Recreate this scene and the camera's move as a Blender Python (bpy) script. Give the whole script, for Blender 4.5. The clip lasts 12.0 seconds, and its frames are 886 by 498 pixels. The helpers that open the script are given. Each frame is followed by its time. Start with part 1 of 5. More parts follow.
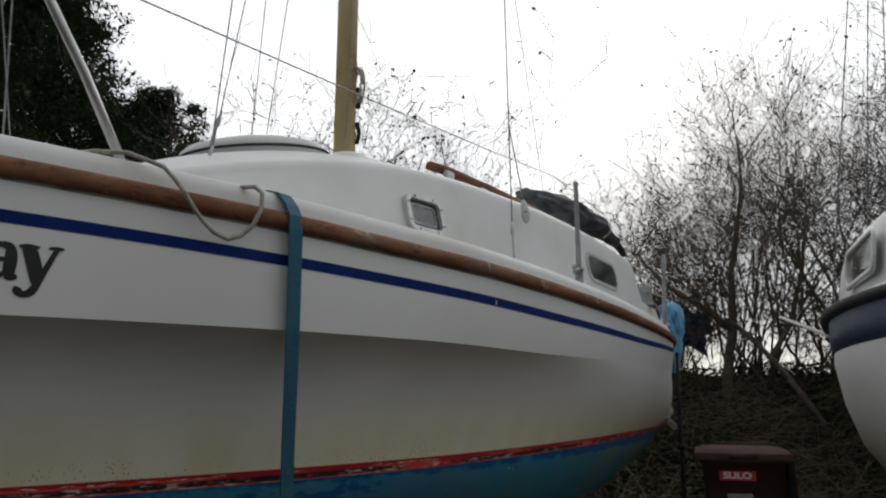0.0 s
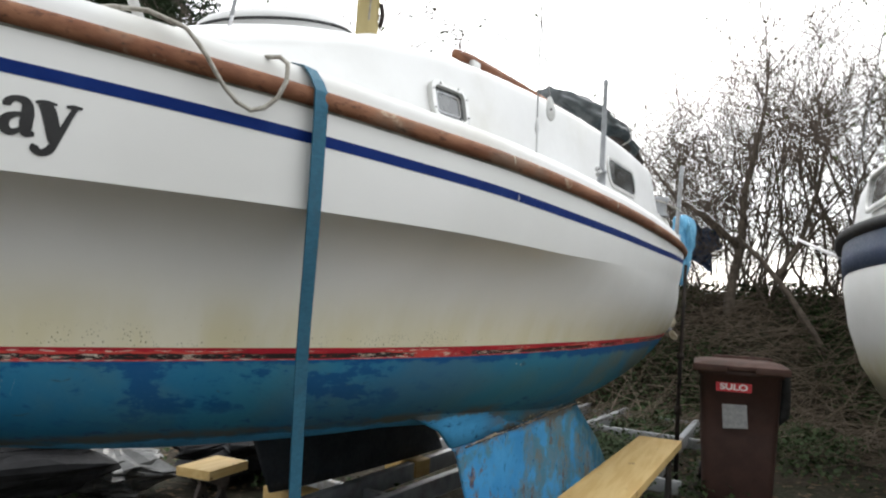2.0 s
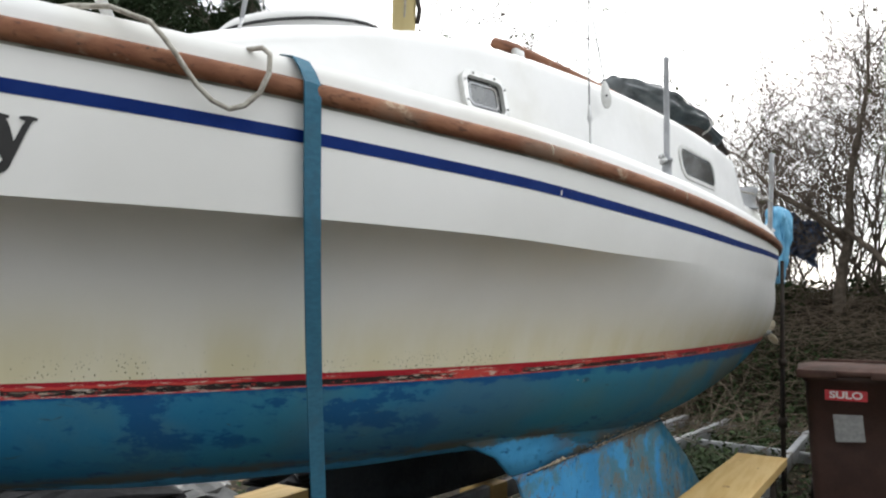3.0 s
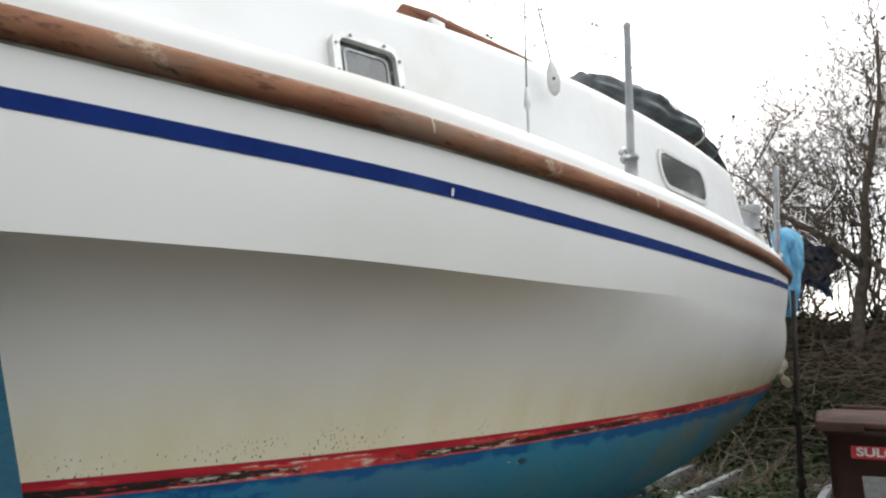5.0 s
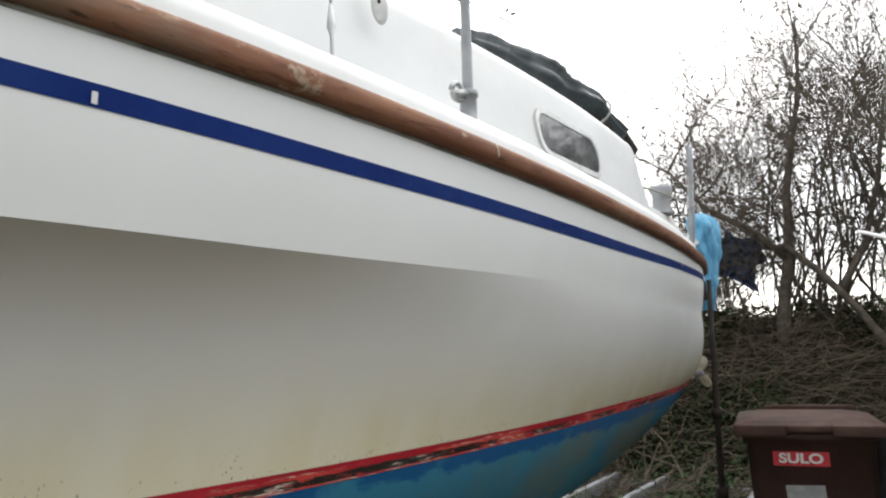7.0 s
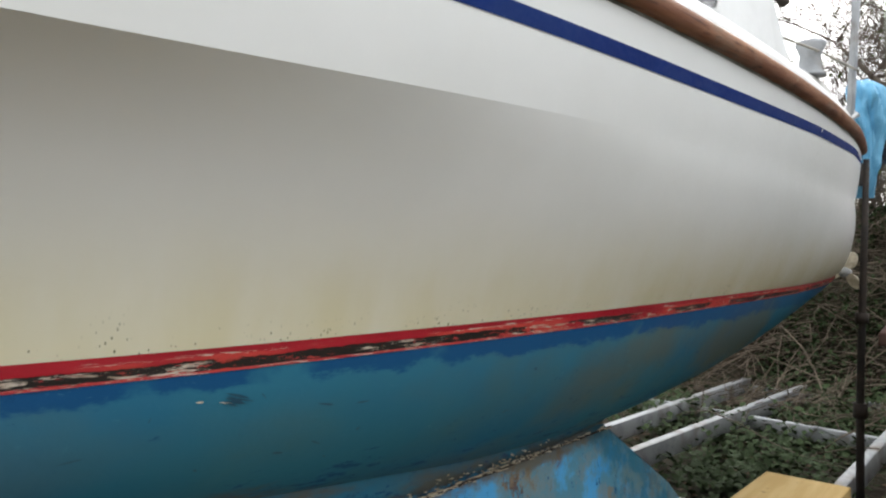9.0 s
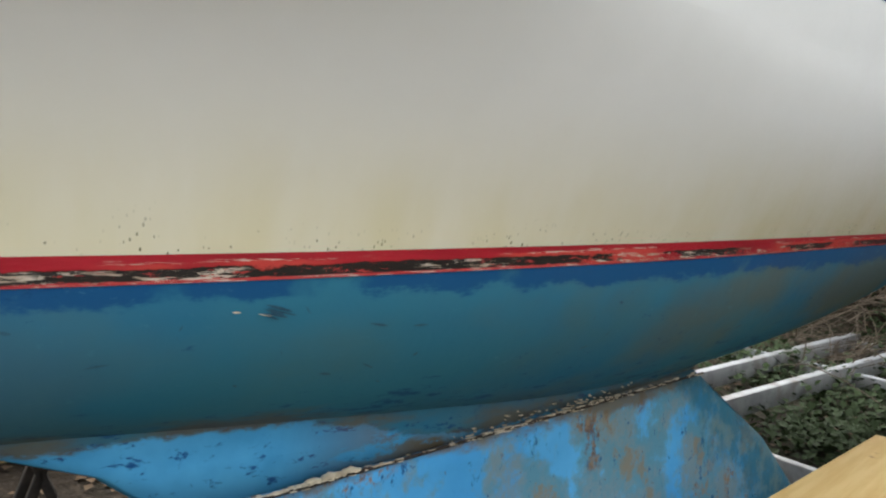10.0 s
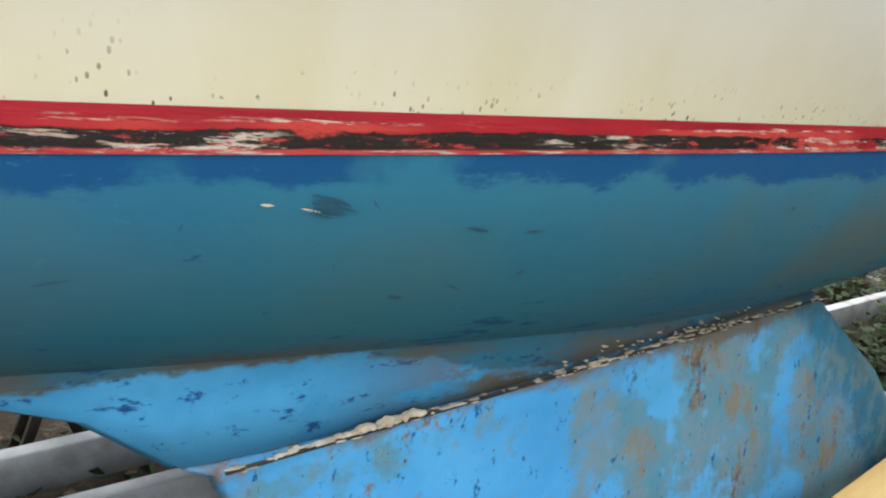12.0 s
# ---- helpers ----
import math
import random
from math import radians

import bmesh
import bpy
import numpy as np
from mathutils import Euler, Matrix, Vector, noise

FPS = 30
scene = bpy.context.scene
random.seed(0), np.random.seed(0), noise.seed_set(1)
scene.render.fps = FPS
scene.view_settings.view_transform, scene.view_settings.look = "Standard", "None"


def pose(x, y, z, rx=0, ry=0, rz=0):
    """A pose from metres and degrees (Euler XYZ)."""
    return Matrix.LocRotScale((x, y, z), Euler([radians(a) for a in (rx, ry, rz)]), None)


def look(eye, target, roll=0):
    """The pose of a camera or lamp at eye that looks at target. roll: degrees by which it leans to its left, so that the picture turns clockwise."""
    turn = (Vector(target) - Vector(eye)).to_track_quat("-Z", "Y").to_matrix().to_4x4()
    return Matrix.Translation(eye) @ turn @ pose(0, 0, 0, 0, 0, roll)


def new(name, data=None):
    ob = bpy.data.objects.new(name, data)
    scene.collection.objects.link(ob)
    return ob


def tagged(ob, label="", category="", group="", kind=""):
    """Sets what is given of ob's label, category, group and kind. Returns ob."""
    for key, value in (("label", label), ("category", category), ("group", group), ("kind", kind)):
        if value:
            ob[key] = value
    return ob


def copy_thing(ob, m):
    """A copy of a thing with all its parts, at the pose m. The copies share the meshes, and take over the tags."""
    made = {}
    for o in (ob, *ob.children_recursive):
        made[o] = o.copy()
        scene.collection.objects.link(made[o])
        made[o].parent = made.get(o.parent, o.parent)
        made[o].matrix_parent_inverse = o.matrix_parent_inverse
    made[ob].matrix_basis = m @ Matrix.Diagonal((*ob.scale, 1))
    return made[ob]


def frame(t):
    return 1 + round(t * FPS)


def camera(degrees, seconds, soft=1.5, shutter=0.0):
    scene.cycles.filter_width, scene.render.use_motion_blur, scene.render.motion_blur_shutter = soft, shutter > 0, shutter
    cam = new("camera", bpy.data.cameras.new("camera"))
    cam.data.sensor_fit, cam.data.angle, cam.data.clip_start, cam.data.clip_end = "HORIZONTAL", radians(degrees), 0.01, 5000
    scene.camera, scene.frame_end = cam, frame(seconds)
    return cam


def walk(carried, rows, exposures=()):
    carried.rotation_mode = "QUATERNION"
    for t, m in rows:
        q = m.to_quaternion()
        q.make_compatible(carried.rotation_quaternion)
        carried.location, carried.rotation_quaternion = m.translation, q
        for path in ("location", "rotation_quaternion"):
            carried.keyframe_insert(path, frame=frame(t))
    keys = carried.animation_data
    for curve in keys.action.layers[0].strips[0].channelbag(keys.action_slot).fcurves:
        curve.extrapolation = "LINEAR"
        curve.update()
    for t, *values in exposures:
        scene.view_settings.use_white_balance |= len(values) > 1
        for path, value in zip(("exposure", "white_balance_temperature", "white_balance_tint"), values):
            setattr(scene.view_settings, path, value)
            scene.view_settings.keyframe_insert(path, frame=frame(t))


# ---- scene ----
cam = camera(62.9, 12.0, 2.2)
EXPOSURE = [(0.0, -1.1), (0.5, -0.75), (1.0, -0.35), (1.5, 0.1), (2.0, 0.5), (3.0, 0.5), (5.5, 0.5), (6.5, 0.5), (8.5, 0.6), (9.0, 0.8), (9.5, 0.95), (10.5, 1.1), (11.0, 1.2), (11.5, 1.33), (12.0, 1.53)]
PATH = [
    (0, (0.145, 0.161, 1.342), (-0.604, 1.97, 1.752), -0.2),
    (0.5, (0.12, 0.163, 1.332), (-0.614, 1.997, 1.646), -0.4),
    (1, (0.1, 0.157, 1.327), (-0.644, 1.998, 1.565), -0.2),
    (1.5, (0.082, 0.161, 1.316), (-0.689, 1.998, 1.494), 0.7),
    (2, (0.071, 0.197, 1.308), (-0.7, 2.037, 1.452), 3.4),
    (2.5, (0.087, 0.341, 1.297), (-0.831, 2.11, 1.46), 2.3),
    (3, (0.124, 0.532, 1.318), (-0.873, 2.257, 1.487), 0.9),
    (3.5, (0.066, 0.738, 1.31), (-0.97, 2.439, 1.493), 0.4),
    (5.5, (0.053, 1.573, 1.385), (-0.918, 3.295, 1.69), -0.9),
    (6, (0.03, 1.756, 1.371), (-0.795, 3.553, 1.67), -0.0),
    (6.5, (0.097, 1.919, 1.366), (-0.753, 3.704, 1.668), -1.0),
    (8.5, (0.095, 2.432, 1.31), (-0.942, 4.14, 1.411), -1.8),
    (9, (0.127, 2.56, 1.291), (-1.095, 4.143, 1.294), 0.2),
    (9.5, (0.124, 2.635, 1.25), (-1.233, 4.101, 1.157), 1.7),
    (10, (0.05, 2.704, 1.249), (-1.352, 4.119, 1.066), 2.6),
    (10.5, (-0.091, 2.824, 1.229), (-1.414, 4.307, 1.001), 4.1),
    (11, (-0.219, 2.878, 1.202), (-1.566, 4.32, 0.876), 4.3),
    (11.5, (-0.265, 2.884, 1.19), (-1.613, 4.302, 0.773), 4.8),
    (12, (-0.273, 2.883, 1.179), (-1.681, 4.227, 0.72), 4.1),
]
walk(cam, [(t, look(eye, target, roll)) for t, eye, target, roll in PATH], EXPOSURE)

# ---- light ----
world = bpy.data.worlds.new("overcast_sky")
scene.world = world
world.use_nodes = True
wn, wl = world.node_tree.nodes, world.node_tree.links
sky = wn.new("ShaderNodeTexSky")
sky.sky_type, sky.sun_disc = "NISHITA", False
sky.sun_elevation, sky.sun_rotation = radians(29), radians(-6.5)
sky_gain = wn.new("ShaderNodeVectorMath")
sky_gain.operation = "SCALE"
sky_gain.inputs["Scale"].default_value = 0.1
wl.new(sky.outputs[0], sky_gain.inputs[0])
w_co = wn.new("ShaderNodeTexCoord")
w_map = wn.new("ShaderNodeMapping")
w_map.inputs["Scale"].default_value = (1.0, 1.0, 2.2)
wl.new(w_co.outputs["Generated"], w_map.inputs[0])
cloud = wn.new("ShaderNodeTexNoise")
cloud.inputs["Scale"].default_value, cloud.inputs["Detail"].default_value = 2.6, 7.0
wl.new(w_map.outputs[0], cloud.inputs["Vector"])
ramp = wn.new("ShaderNodeValToRGB")
ramp.color_ramp.elements[0].position, ramp.color_ramp.elements[0].color = 0.36, (0.66, 0.69, 0.72, 1)
ramp.color_ramp.elements[1].position, ramp.color_ramp.elements[1].color = 0.62, (1.0, 1.0, 0.99, 1)
wl.new(cloud.outputs[0], ramp.inputs[0])
w_mix = wn.new("ShaderNodeMix")
w_mix.data_type = "RGBA"
w_mix.inputs["Factor"].default_value = 0.85
wl.new(sky_gain.outputs[0], w_mix.inputs["A"])
wl.new(ramp.outputs[0], w_mix.inputs["B"])
# the cloud is thinner, and so brighter, round the hidden sun
w_dot = wn.new("ShaderNodeVectorMath")
w_dot.operation = "DOT_PRODUCT"
w_dot.inputs[1].default_value = Vector((-0.10, 0.87, 0.48)).normalized()
wl.new(w_co.outputs["Generated"], w_dot.inputs[0])
w_glow = wn.new("ShaderNodeMapRange")
w_glow.interpolation_type = "SMOOTHSTEP"
for key, value in (("From Min", -0.75), ("From Max", 0.95), ("To Min", 0.9), ("To Max", 2.9)):
    w_glow.inputs[key].default_value = value
wl.new(w_dot.outputs["Value"], w_glow.inputs["Value"])
wl.new(w_glow.outputs[0], wn["Background"].inputs["Strength"])
wl.new(w_mix.outputs["Result"], wn["Background"].inputs["Color"])

sun = new("sun", bpy.data.lights.new("sun", "SUN"))
sun.data.energy, sun.data.angle, sun.data.color = 1.0, radians(25), (1.0, 0.96, 0.9)
sun.matrix_world = look((-1, 8.7, 6.2), (0, 0, 1))


# ---- materials ----
class Nodes:
    """A material's node tree with short calls."""

    def __init__(self, name, rough=0.6, metal=0.0, spec=0.5):
        self.m = bpy.data.materials.new(name)
        self.m.use_nodes = True
        self.t = self.m.node_tree
        self.b = self.t.nodes["Principled BSDF"]
        self.b.inputs["Roughness"].default_value = rough
        self.b.inputs["Metallic"].default_value = metal
        self.b.inputs["Specular IOR Level"].default_value = spec
        self.co = self.t.nodes.new("ShaderNodeTexCoord").outputs["Object"]

    def link(self, a, b):
        self.t.links.new(a, b)

    def noise(self, scale, detail=4.0, stretch=(1, 1, 1), rough=0.55, shift=(0, 0, 0)):
        mp = self.t.nodes.new("ShaderNodeMapping")
        mp.inputs["Scale"].default_value = stretch
        mp.inputs["Location"].default_value = shift
        self.link(self.co, mp.inputs[0])
        n = self.t.nodes.new("ShaderNodeTexNoise")
        n.inputs["Scale"].default_value, n.inputs["Detail"].default_value = scale, detail
        n.inputs["Roughness"].default_value = rough
        self.link(mp.outputs[0], n.inputs["Vector"])
        return n.outputs[0]

    def cells(self, scale, stretch=(1, 1, 1)):
        mp = self.t.nodes.new("ShaderNodeMapping")
        mp.inputs["Scale"].default_value = stretch
        self.link(self.co, mp.inputs[0])
        n = self.t.nodes.new("ShaderNodeTexVoronoi")
        n.inputs["Scale"].default_value = scale
        self.link(mp.outputs[0], n.inputs["Vector"])
        return n.outputs["Distance"]

    def axis(self, which):
        s = self.t.nodes.new("ShaderNodeSeparateXYZ")
        self.link(self.co, s.inputs[0])
        return s.outputs[which]

    def random(self):
        return self.t.nodes.new("ShaderNodeObjectInfo").outputs["Random"]

    def island(self):
        return self.t.nodes.new("ShaderNodeNewGeometry").outputs["Random Per Island"]

    def step(self, value, lo, hi, a=0.0, b=1.0):
        r = self.t.nodes.new("ShaderNodeMapRange")
        r.interpolation_type = "SMOOTHSTEP"
        for key, v in (("From Min", lo), ("From Max", hi), ("To Min", a), ("To Max", b)):
            r.inputs[key].default_value = v
        self.link(value, r.inputs["Value"])
        return r.outputs[0]

    def maths(self, op, a, b):
        n = self.t.nodes.new("ShaderNodeMath")
        n.operation = op
        for k, v in enumerate((a, b)):
            if isinstance(v, (int, float)):
                n.inputs[k].default_value = v
            else:
                self.link(v, n.inputs[k])
        return n.outputs[0]

    def mix(self, factor, a, b):
        n = self.t.nodes.new("ShaderNodeMix")
        n.data_type = "RGBA"
        if isinstance(factor, (int, float)):
            n.inputs["Factor"].default_value = factor
        else:
            self.link(factor, n.inputs["Factor"])
        for key, v in (("A", a), ("B", b)):
            if isinstance(v, tuple):
                n.inputs[key].default_value = (*v, 1)
            else:
                self.link(v, n.inputs[key])
        return n.outputs["Result"]

    def done(self, colour, bump=None, strength=0.2, distance=0.003, rough=None):
        if isinstance(colour, tuple):
            self.b.inputs["Base Color"].default_value = (*colour, 1)
        else:
            self.link(colour, self.b.inputs["Base Color"])
        if rough is not None:
            self.link(rough, self.b.inputs["Roughness"])
        if bump is not None:
            n = self.t.nodes.new("ShaderNodeBump")
            n.inputs["Strength"].default_value, n.inputs["Distance"].default_value = strength, distance
            self.link(bump, n.inputs["Height"])
            self.link(n.outputs[0], self.b.inputs["Normal"])
        return self.m


def mottled(name, a, b, scale=6.0, rough=0.6, metal=0.0, stretch=(1, 1, 1), dirt=None, bump=0.15, spec=0.5):
    n = Nodes(name, rough, metal, spec)
    c = n.mix(n.step(n.noise(scale, 5, stretch), 0.35, 0.65), a, b)
    if dirt:
        c = n.mix(n.step(n.noise(scale * 0.35, 6, shift=(3, 1, 7)), 0.52, 0.7), c, dirt)
    fine = n.noise(scale * 9, 3, stretch)
    return n.done(c, fine, bump, 0.002, n.step(fine, 0.2, 0.8, max(rough - 0.12, 0.05), min(rough + 0.12, 1)))


def gelcoat():
    n = Nodes("weathered_gelcoat", 0.42, 0, 0.35)
    z = n.axis("Z")
    c = n.mix(n.step(n.noise(1.4, 5), 0.35, 0.7), (0.76, 0.76, 0.74), (0.70, 0.70, 0.675))
    # algae film that thickens towards the waterline, in vertical runs
    runs = n.noise(5, 5, (1, 1, 0.18))
    film = n.maths("MULTIPLY", n.step(z, 1.42, 1.14), n.step(runs, 0.2, 0.7, 0.55, 1.0))
    c = n.mix(n.maths("MULTIPLY", film, 0.78), c, (0.52, 0.46, 0.23))
    # mould specks just above the waterline
    band = n.step(n.maths("ADD", z, n.maths("MULTIPLY", n.noise(3.5, 4, shift=(2, 5, 1)), -0.18)), 1.118, 1.06)
    spot = n.maths("MULTIPLY", n.step(n.maths("ADD", n.cells(62, (1, 1, 0.8)), n.maths("MULTIPLY", n.noise(150, 4), 0.42)), 0.335, 0.295), n.step(n.noise(19, 3), 0.44, 0.50))
    fleck = n.maths("MULTIPLY", n.step(n.maths("ADD", n.cells(150, (1, 1, 0.5)), n.maths("MULTIPLY", n.noise(80, 5), 0.45)), 0.47, 0.38), n.step(n.noise(7, 5, shift=(1, 1, 8)), 0.47, 0.56))
    c = n.mix(n.maths("MULTIPLY", n.maths("MULTIPLY", band, spot), 0.9), c, (0.030, 0.030, 0.016))
    c = n.mix(n.maths("MULTIPLY", n.maths("MULTIPLY", band, fleck), 0.95), c, (0.045, 0.055, 0.014))
    fine = n.noise(60, 3)
    return n.done(c, n.noise(4, 3), 0.06, 0.004, n.step(fine, 0.3, 0.7, 0.36, 0.5))


def boot_top():
    n = Nodes("chipped_red_boot_top", 0.5, 0, 0.4)
    uv = n.t.nodes.new("ShaderNodeSeparateXYZ")
    n.link(n.t.nodes.new("ShaderNodeTexCoord").outputs["UV"], uv.inputs[0])
    rag = n.noise(26, 8, (1, 0.6, 1), 0.7)
    rag2 = n.noise(38, 8, (1, 0.42, 6), 0.72, (4, 2, 9))
    t = n.maths("ADD", uv.outputs["Y"], n.maths("MULTIPLY", n.maths("SUBTRACT", rag, 0.5), 0.42))
    worn = n.step(n.noise(2.3, 3, (0.1, 1, 0.1), 0.5, (0, 3.1, 0)), 0.62, 0.55)
    c = n.mix(n.step(n.noise(9, 4, (1, 0.5, 3)), 0.35, 0.65), (0.31, 0.005, 0.017), (0.38, 0.009, 0.022))
    # an older coral coat where the top coat has worn through
    coral = n.maths("MULTIPLY", n.step(t, 0.26, 0.29), worn)
    c = n.mix(coral, c, (0.53, 0.050, 0.042))
    cream_line = n.maths("MULTIPLY", n.maths("MULTIPLY", n.step(t, 0.18, 0.22), n.step(t, 0.33, 0.30)), n.maths("MULTIPLY", worn, n.step(rag2, 0.53, 0.56)))
    c = n.mix(cream_line, c, (0.62, 0.54, 0.44))
    # black primer, streaked with cream and coral
    black = n.maths("MULTIPLY", n.maths("MULTIPLY", n.step(t, 0.44, 0.48), n.step(t, 0.94, 0.86)), n.step(n.noise(3.0, 7, (0.3, 1, 2), 0.68, (7, 1.3, 1)), 0.41, 0.45))
    c = n.mix(black, c, (0.012, 0.010, 0.010))
    streak = n.noise(44, 9, (1, 0.4, 3.2), 0.76, (8, 1, 3))
    where = n.step(n.noise(5.5, 4, shift=(3, 7, 2)), 0.46, 0.54)
    patch = n.maths("MULTIPLY", n.maths("MULTIPLY", n.step(t, 0.46, 0.52), n.step(streak, 0.535, 0.56)), where)
    c = n.mix(patch, c, n.mix(n.step(rag, 0.45, 0.55), (0.46, 0.37, 0.29), (0.60, 0.53, 0.45)))
    flake = n.maths("MULTIPLY", n.step(t, 0.50, 0.55), n.step(n.noise(52, 9, (1, 0.45, 2.5), 0.76, (1, 9, 5)), 0.575, 0.60))
    c = n.mix(flake, c, (0.50, 0.05, 0.05))
    low = n.maths("MULTIPLY", n.step(uv.outputs["Y"], 0.86, 0.93), n.step(rag2, 0.40, 0.48))
    c = n.mix(low, c, n.mix(n.step(rag2, 0.52, 0.6), (0.45, 0.05, 0.05), (0.58, 0.48, 0.43)))
    return n.done(c, n.maths("SUBTRACT", rag2, n.maths("MULTIPLY", black, 0.5)), 0.45, 0.004)


def antifouling():
    n = Nodes("worn_blue_antifouling", 0.72, 0, 0.12)
    z, y = n.axis("Z"), n.axis("Y")
    c = n.mix(n.step(n.noise(1.6, 5), 0.32, 0.68), (0.016, 0.135, 0.26), (0.030, 0.165, 0.255))
    c = n.mix(n.maths("MULTIPLY", n.step(n.noise(2.4, 7, shift=(5, 2, 2)), 0.46, 0.70), 0.45), c, (0.070, 0.145, 0.150))
    # olive film, thickest on the after part
    olive = n.maths("MULTIPLY", n.step(n.noise(1.5, 6, (1, 1, 1.6), shift=(1, 7, 4)), 0.44, 0.66), n.step(y, -3.4, -2.3, 0.25, 0.75))
    c = n.mix(olive, c, (0.11, 0.125, 0.095))
    # newer dark blue under the red line, brushed out raggedly
    brushed = n.maths("ADD", z, n.maths("MULTIPLY", n.maths("SUBTRACT", n.noise(18, 9, (1, 0.45, 1.2), 0.74, (2, 6, 1)), 0.5), 0.10))
    top = n.maths("MULTIPLY", n.step(brushed, 1.076, 1.092), n.step(n.noise(4.2, 5, shift=(8, 1, 1)), 0.30, 0.42))
    c = n.mix(n.maths("MULTIPLY", top, n.step(y, -1.0, -2.6, 0.45, 0.85)), c, (0.006, 0.066, 0.20))
    # ragged strokes of the dark coat left on the fore part
    fore = n.maths("MULTIPLY", n.step(n.noise(6, 10, (1, 0.5, 1.3), 0.74, (7, 7, 1)), 0.50, 0.55), n.maths("MULTIPLY", n.step(y, -3.9, -4.5), n.step(z, 0.86, 0.96)))
    c = n.mix(n.maths("MULTIPLY", fore, 0.75), c, (0.006, 0.058, 0.18))
    # dark flecks, scattered above and thick about the turn of the bottom
    fl = n.noise(30, 10, (1, 0.45, 1.6), 0.76, (3, 3, 8))
    near = n.step(z, 0.93, 0.84, 0.0, 0.075)
    spread = n.maths("MULTIPLY", n.step(n.noise(3.1, 4, shift=(6, 2, 9)), 0.42, 0.62), 0.035)
    fleck = n.step(n.maths("ADD", fl, n.maths("ADD", near, spread)), 0.645, 0.665)
    c = n.mix(n.maths("MULTIPLY", fleck, 0.8), c, (0.008, 0.060, 0.17))
    pale = n.step(n.noise(40, 9, (1, 0.6, 1.6), 0.75, (5, 8, 2)), 0.62, 0.66)
    c = n.mix(n.maths("MULTIPLY", pale, 0.35), c, (0.07, 0.22, 0.30))
    # bright paint of the keel stub below a scraped brown edge
    rag = n.maths("MULTIPLY", n.maths("SUBTRACT", n.noise(13, 10, (1, 0.5, 1), 0.74), 0.5), 0.085)
    level = n.maths("ADD", n.maths("ADD", z, rag), n.step(y, -3.0, -3.55, 0.085, -0.012))
    dirty = n.maths("MULTIPLY", n.step(level, 0.862, 0.825), n.step(n.noise(6, 6, (1, 0.6, 2), 0.65), 0.36, 0.56))
    c = n.mix(n.maths("MULTIPLY", dirty, 0.8), c, (0.105, 0.098, 0.075))
    stub_blue = n.mix(n.step(n.noise(4, 5), 0.4, 0.6), (0.050, 0.29, 0.58), (0.075, 0.36, 0.68))
    stub_blue = n.mix(n.step(n.noise(32, 9, (1, 0.5, 1.2), 0.76, (2, 9, 2)), 0.585, 0.605), stub_blue, (0.012, 0.085, 0.26))
    c = n.mix(n.step(level, 0.808, 0.796), c, stub_blue)
    # scraped grey paint above the keel joint, towards the stern
    worn = n.maths("MULTIPLY", n.step(n.maths("ADD", level, n.maths("MULTIPLY", y, 0.05)), 0.655, 0.625), n.step(n.noise(9, 9, (1, 0.6, 1.5), 0.72, (1, 1, 6)), 0.42, 0.50))
    c = n.mix(n.maths("MULTIPLY", worn, n.step(y, -3.5, -3.1)), c, (0.13, 0.115, 0.082))
    return n.done(c, n.noise(30, 6), 0.3, 0.003)


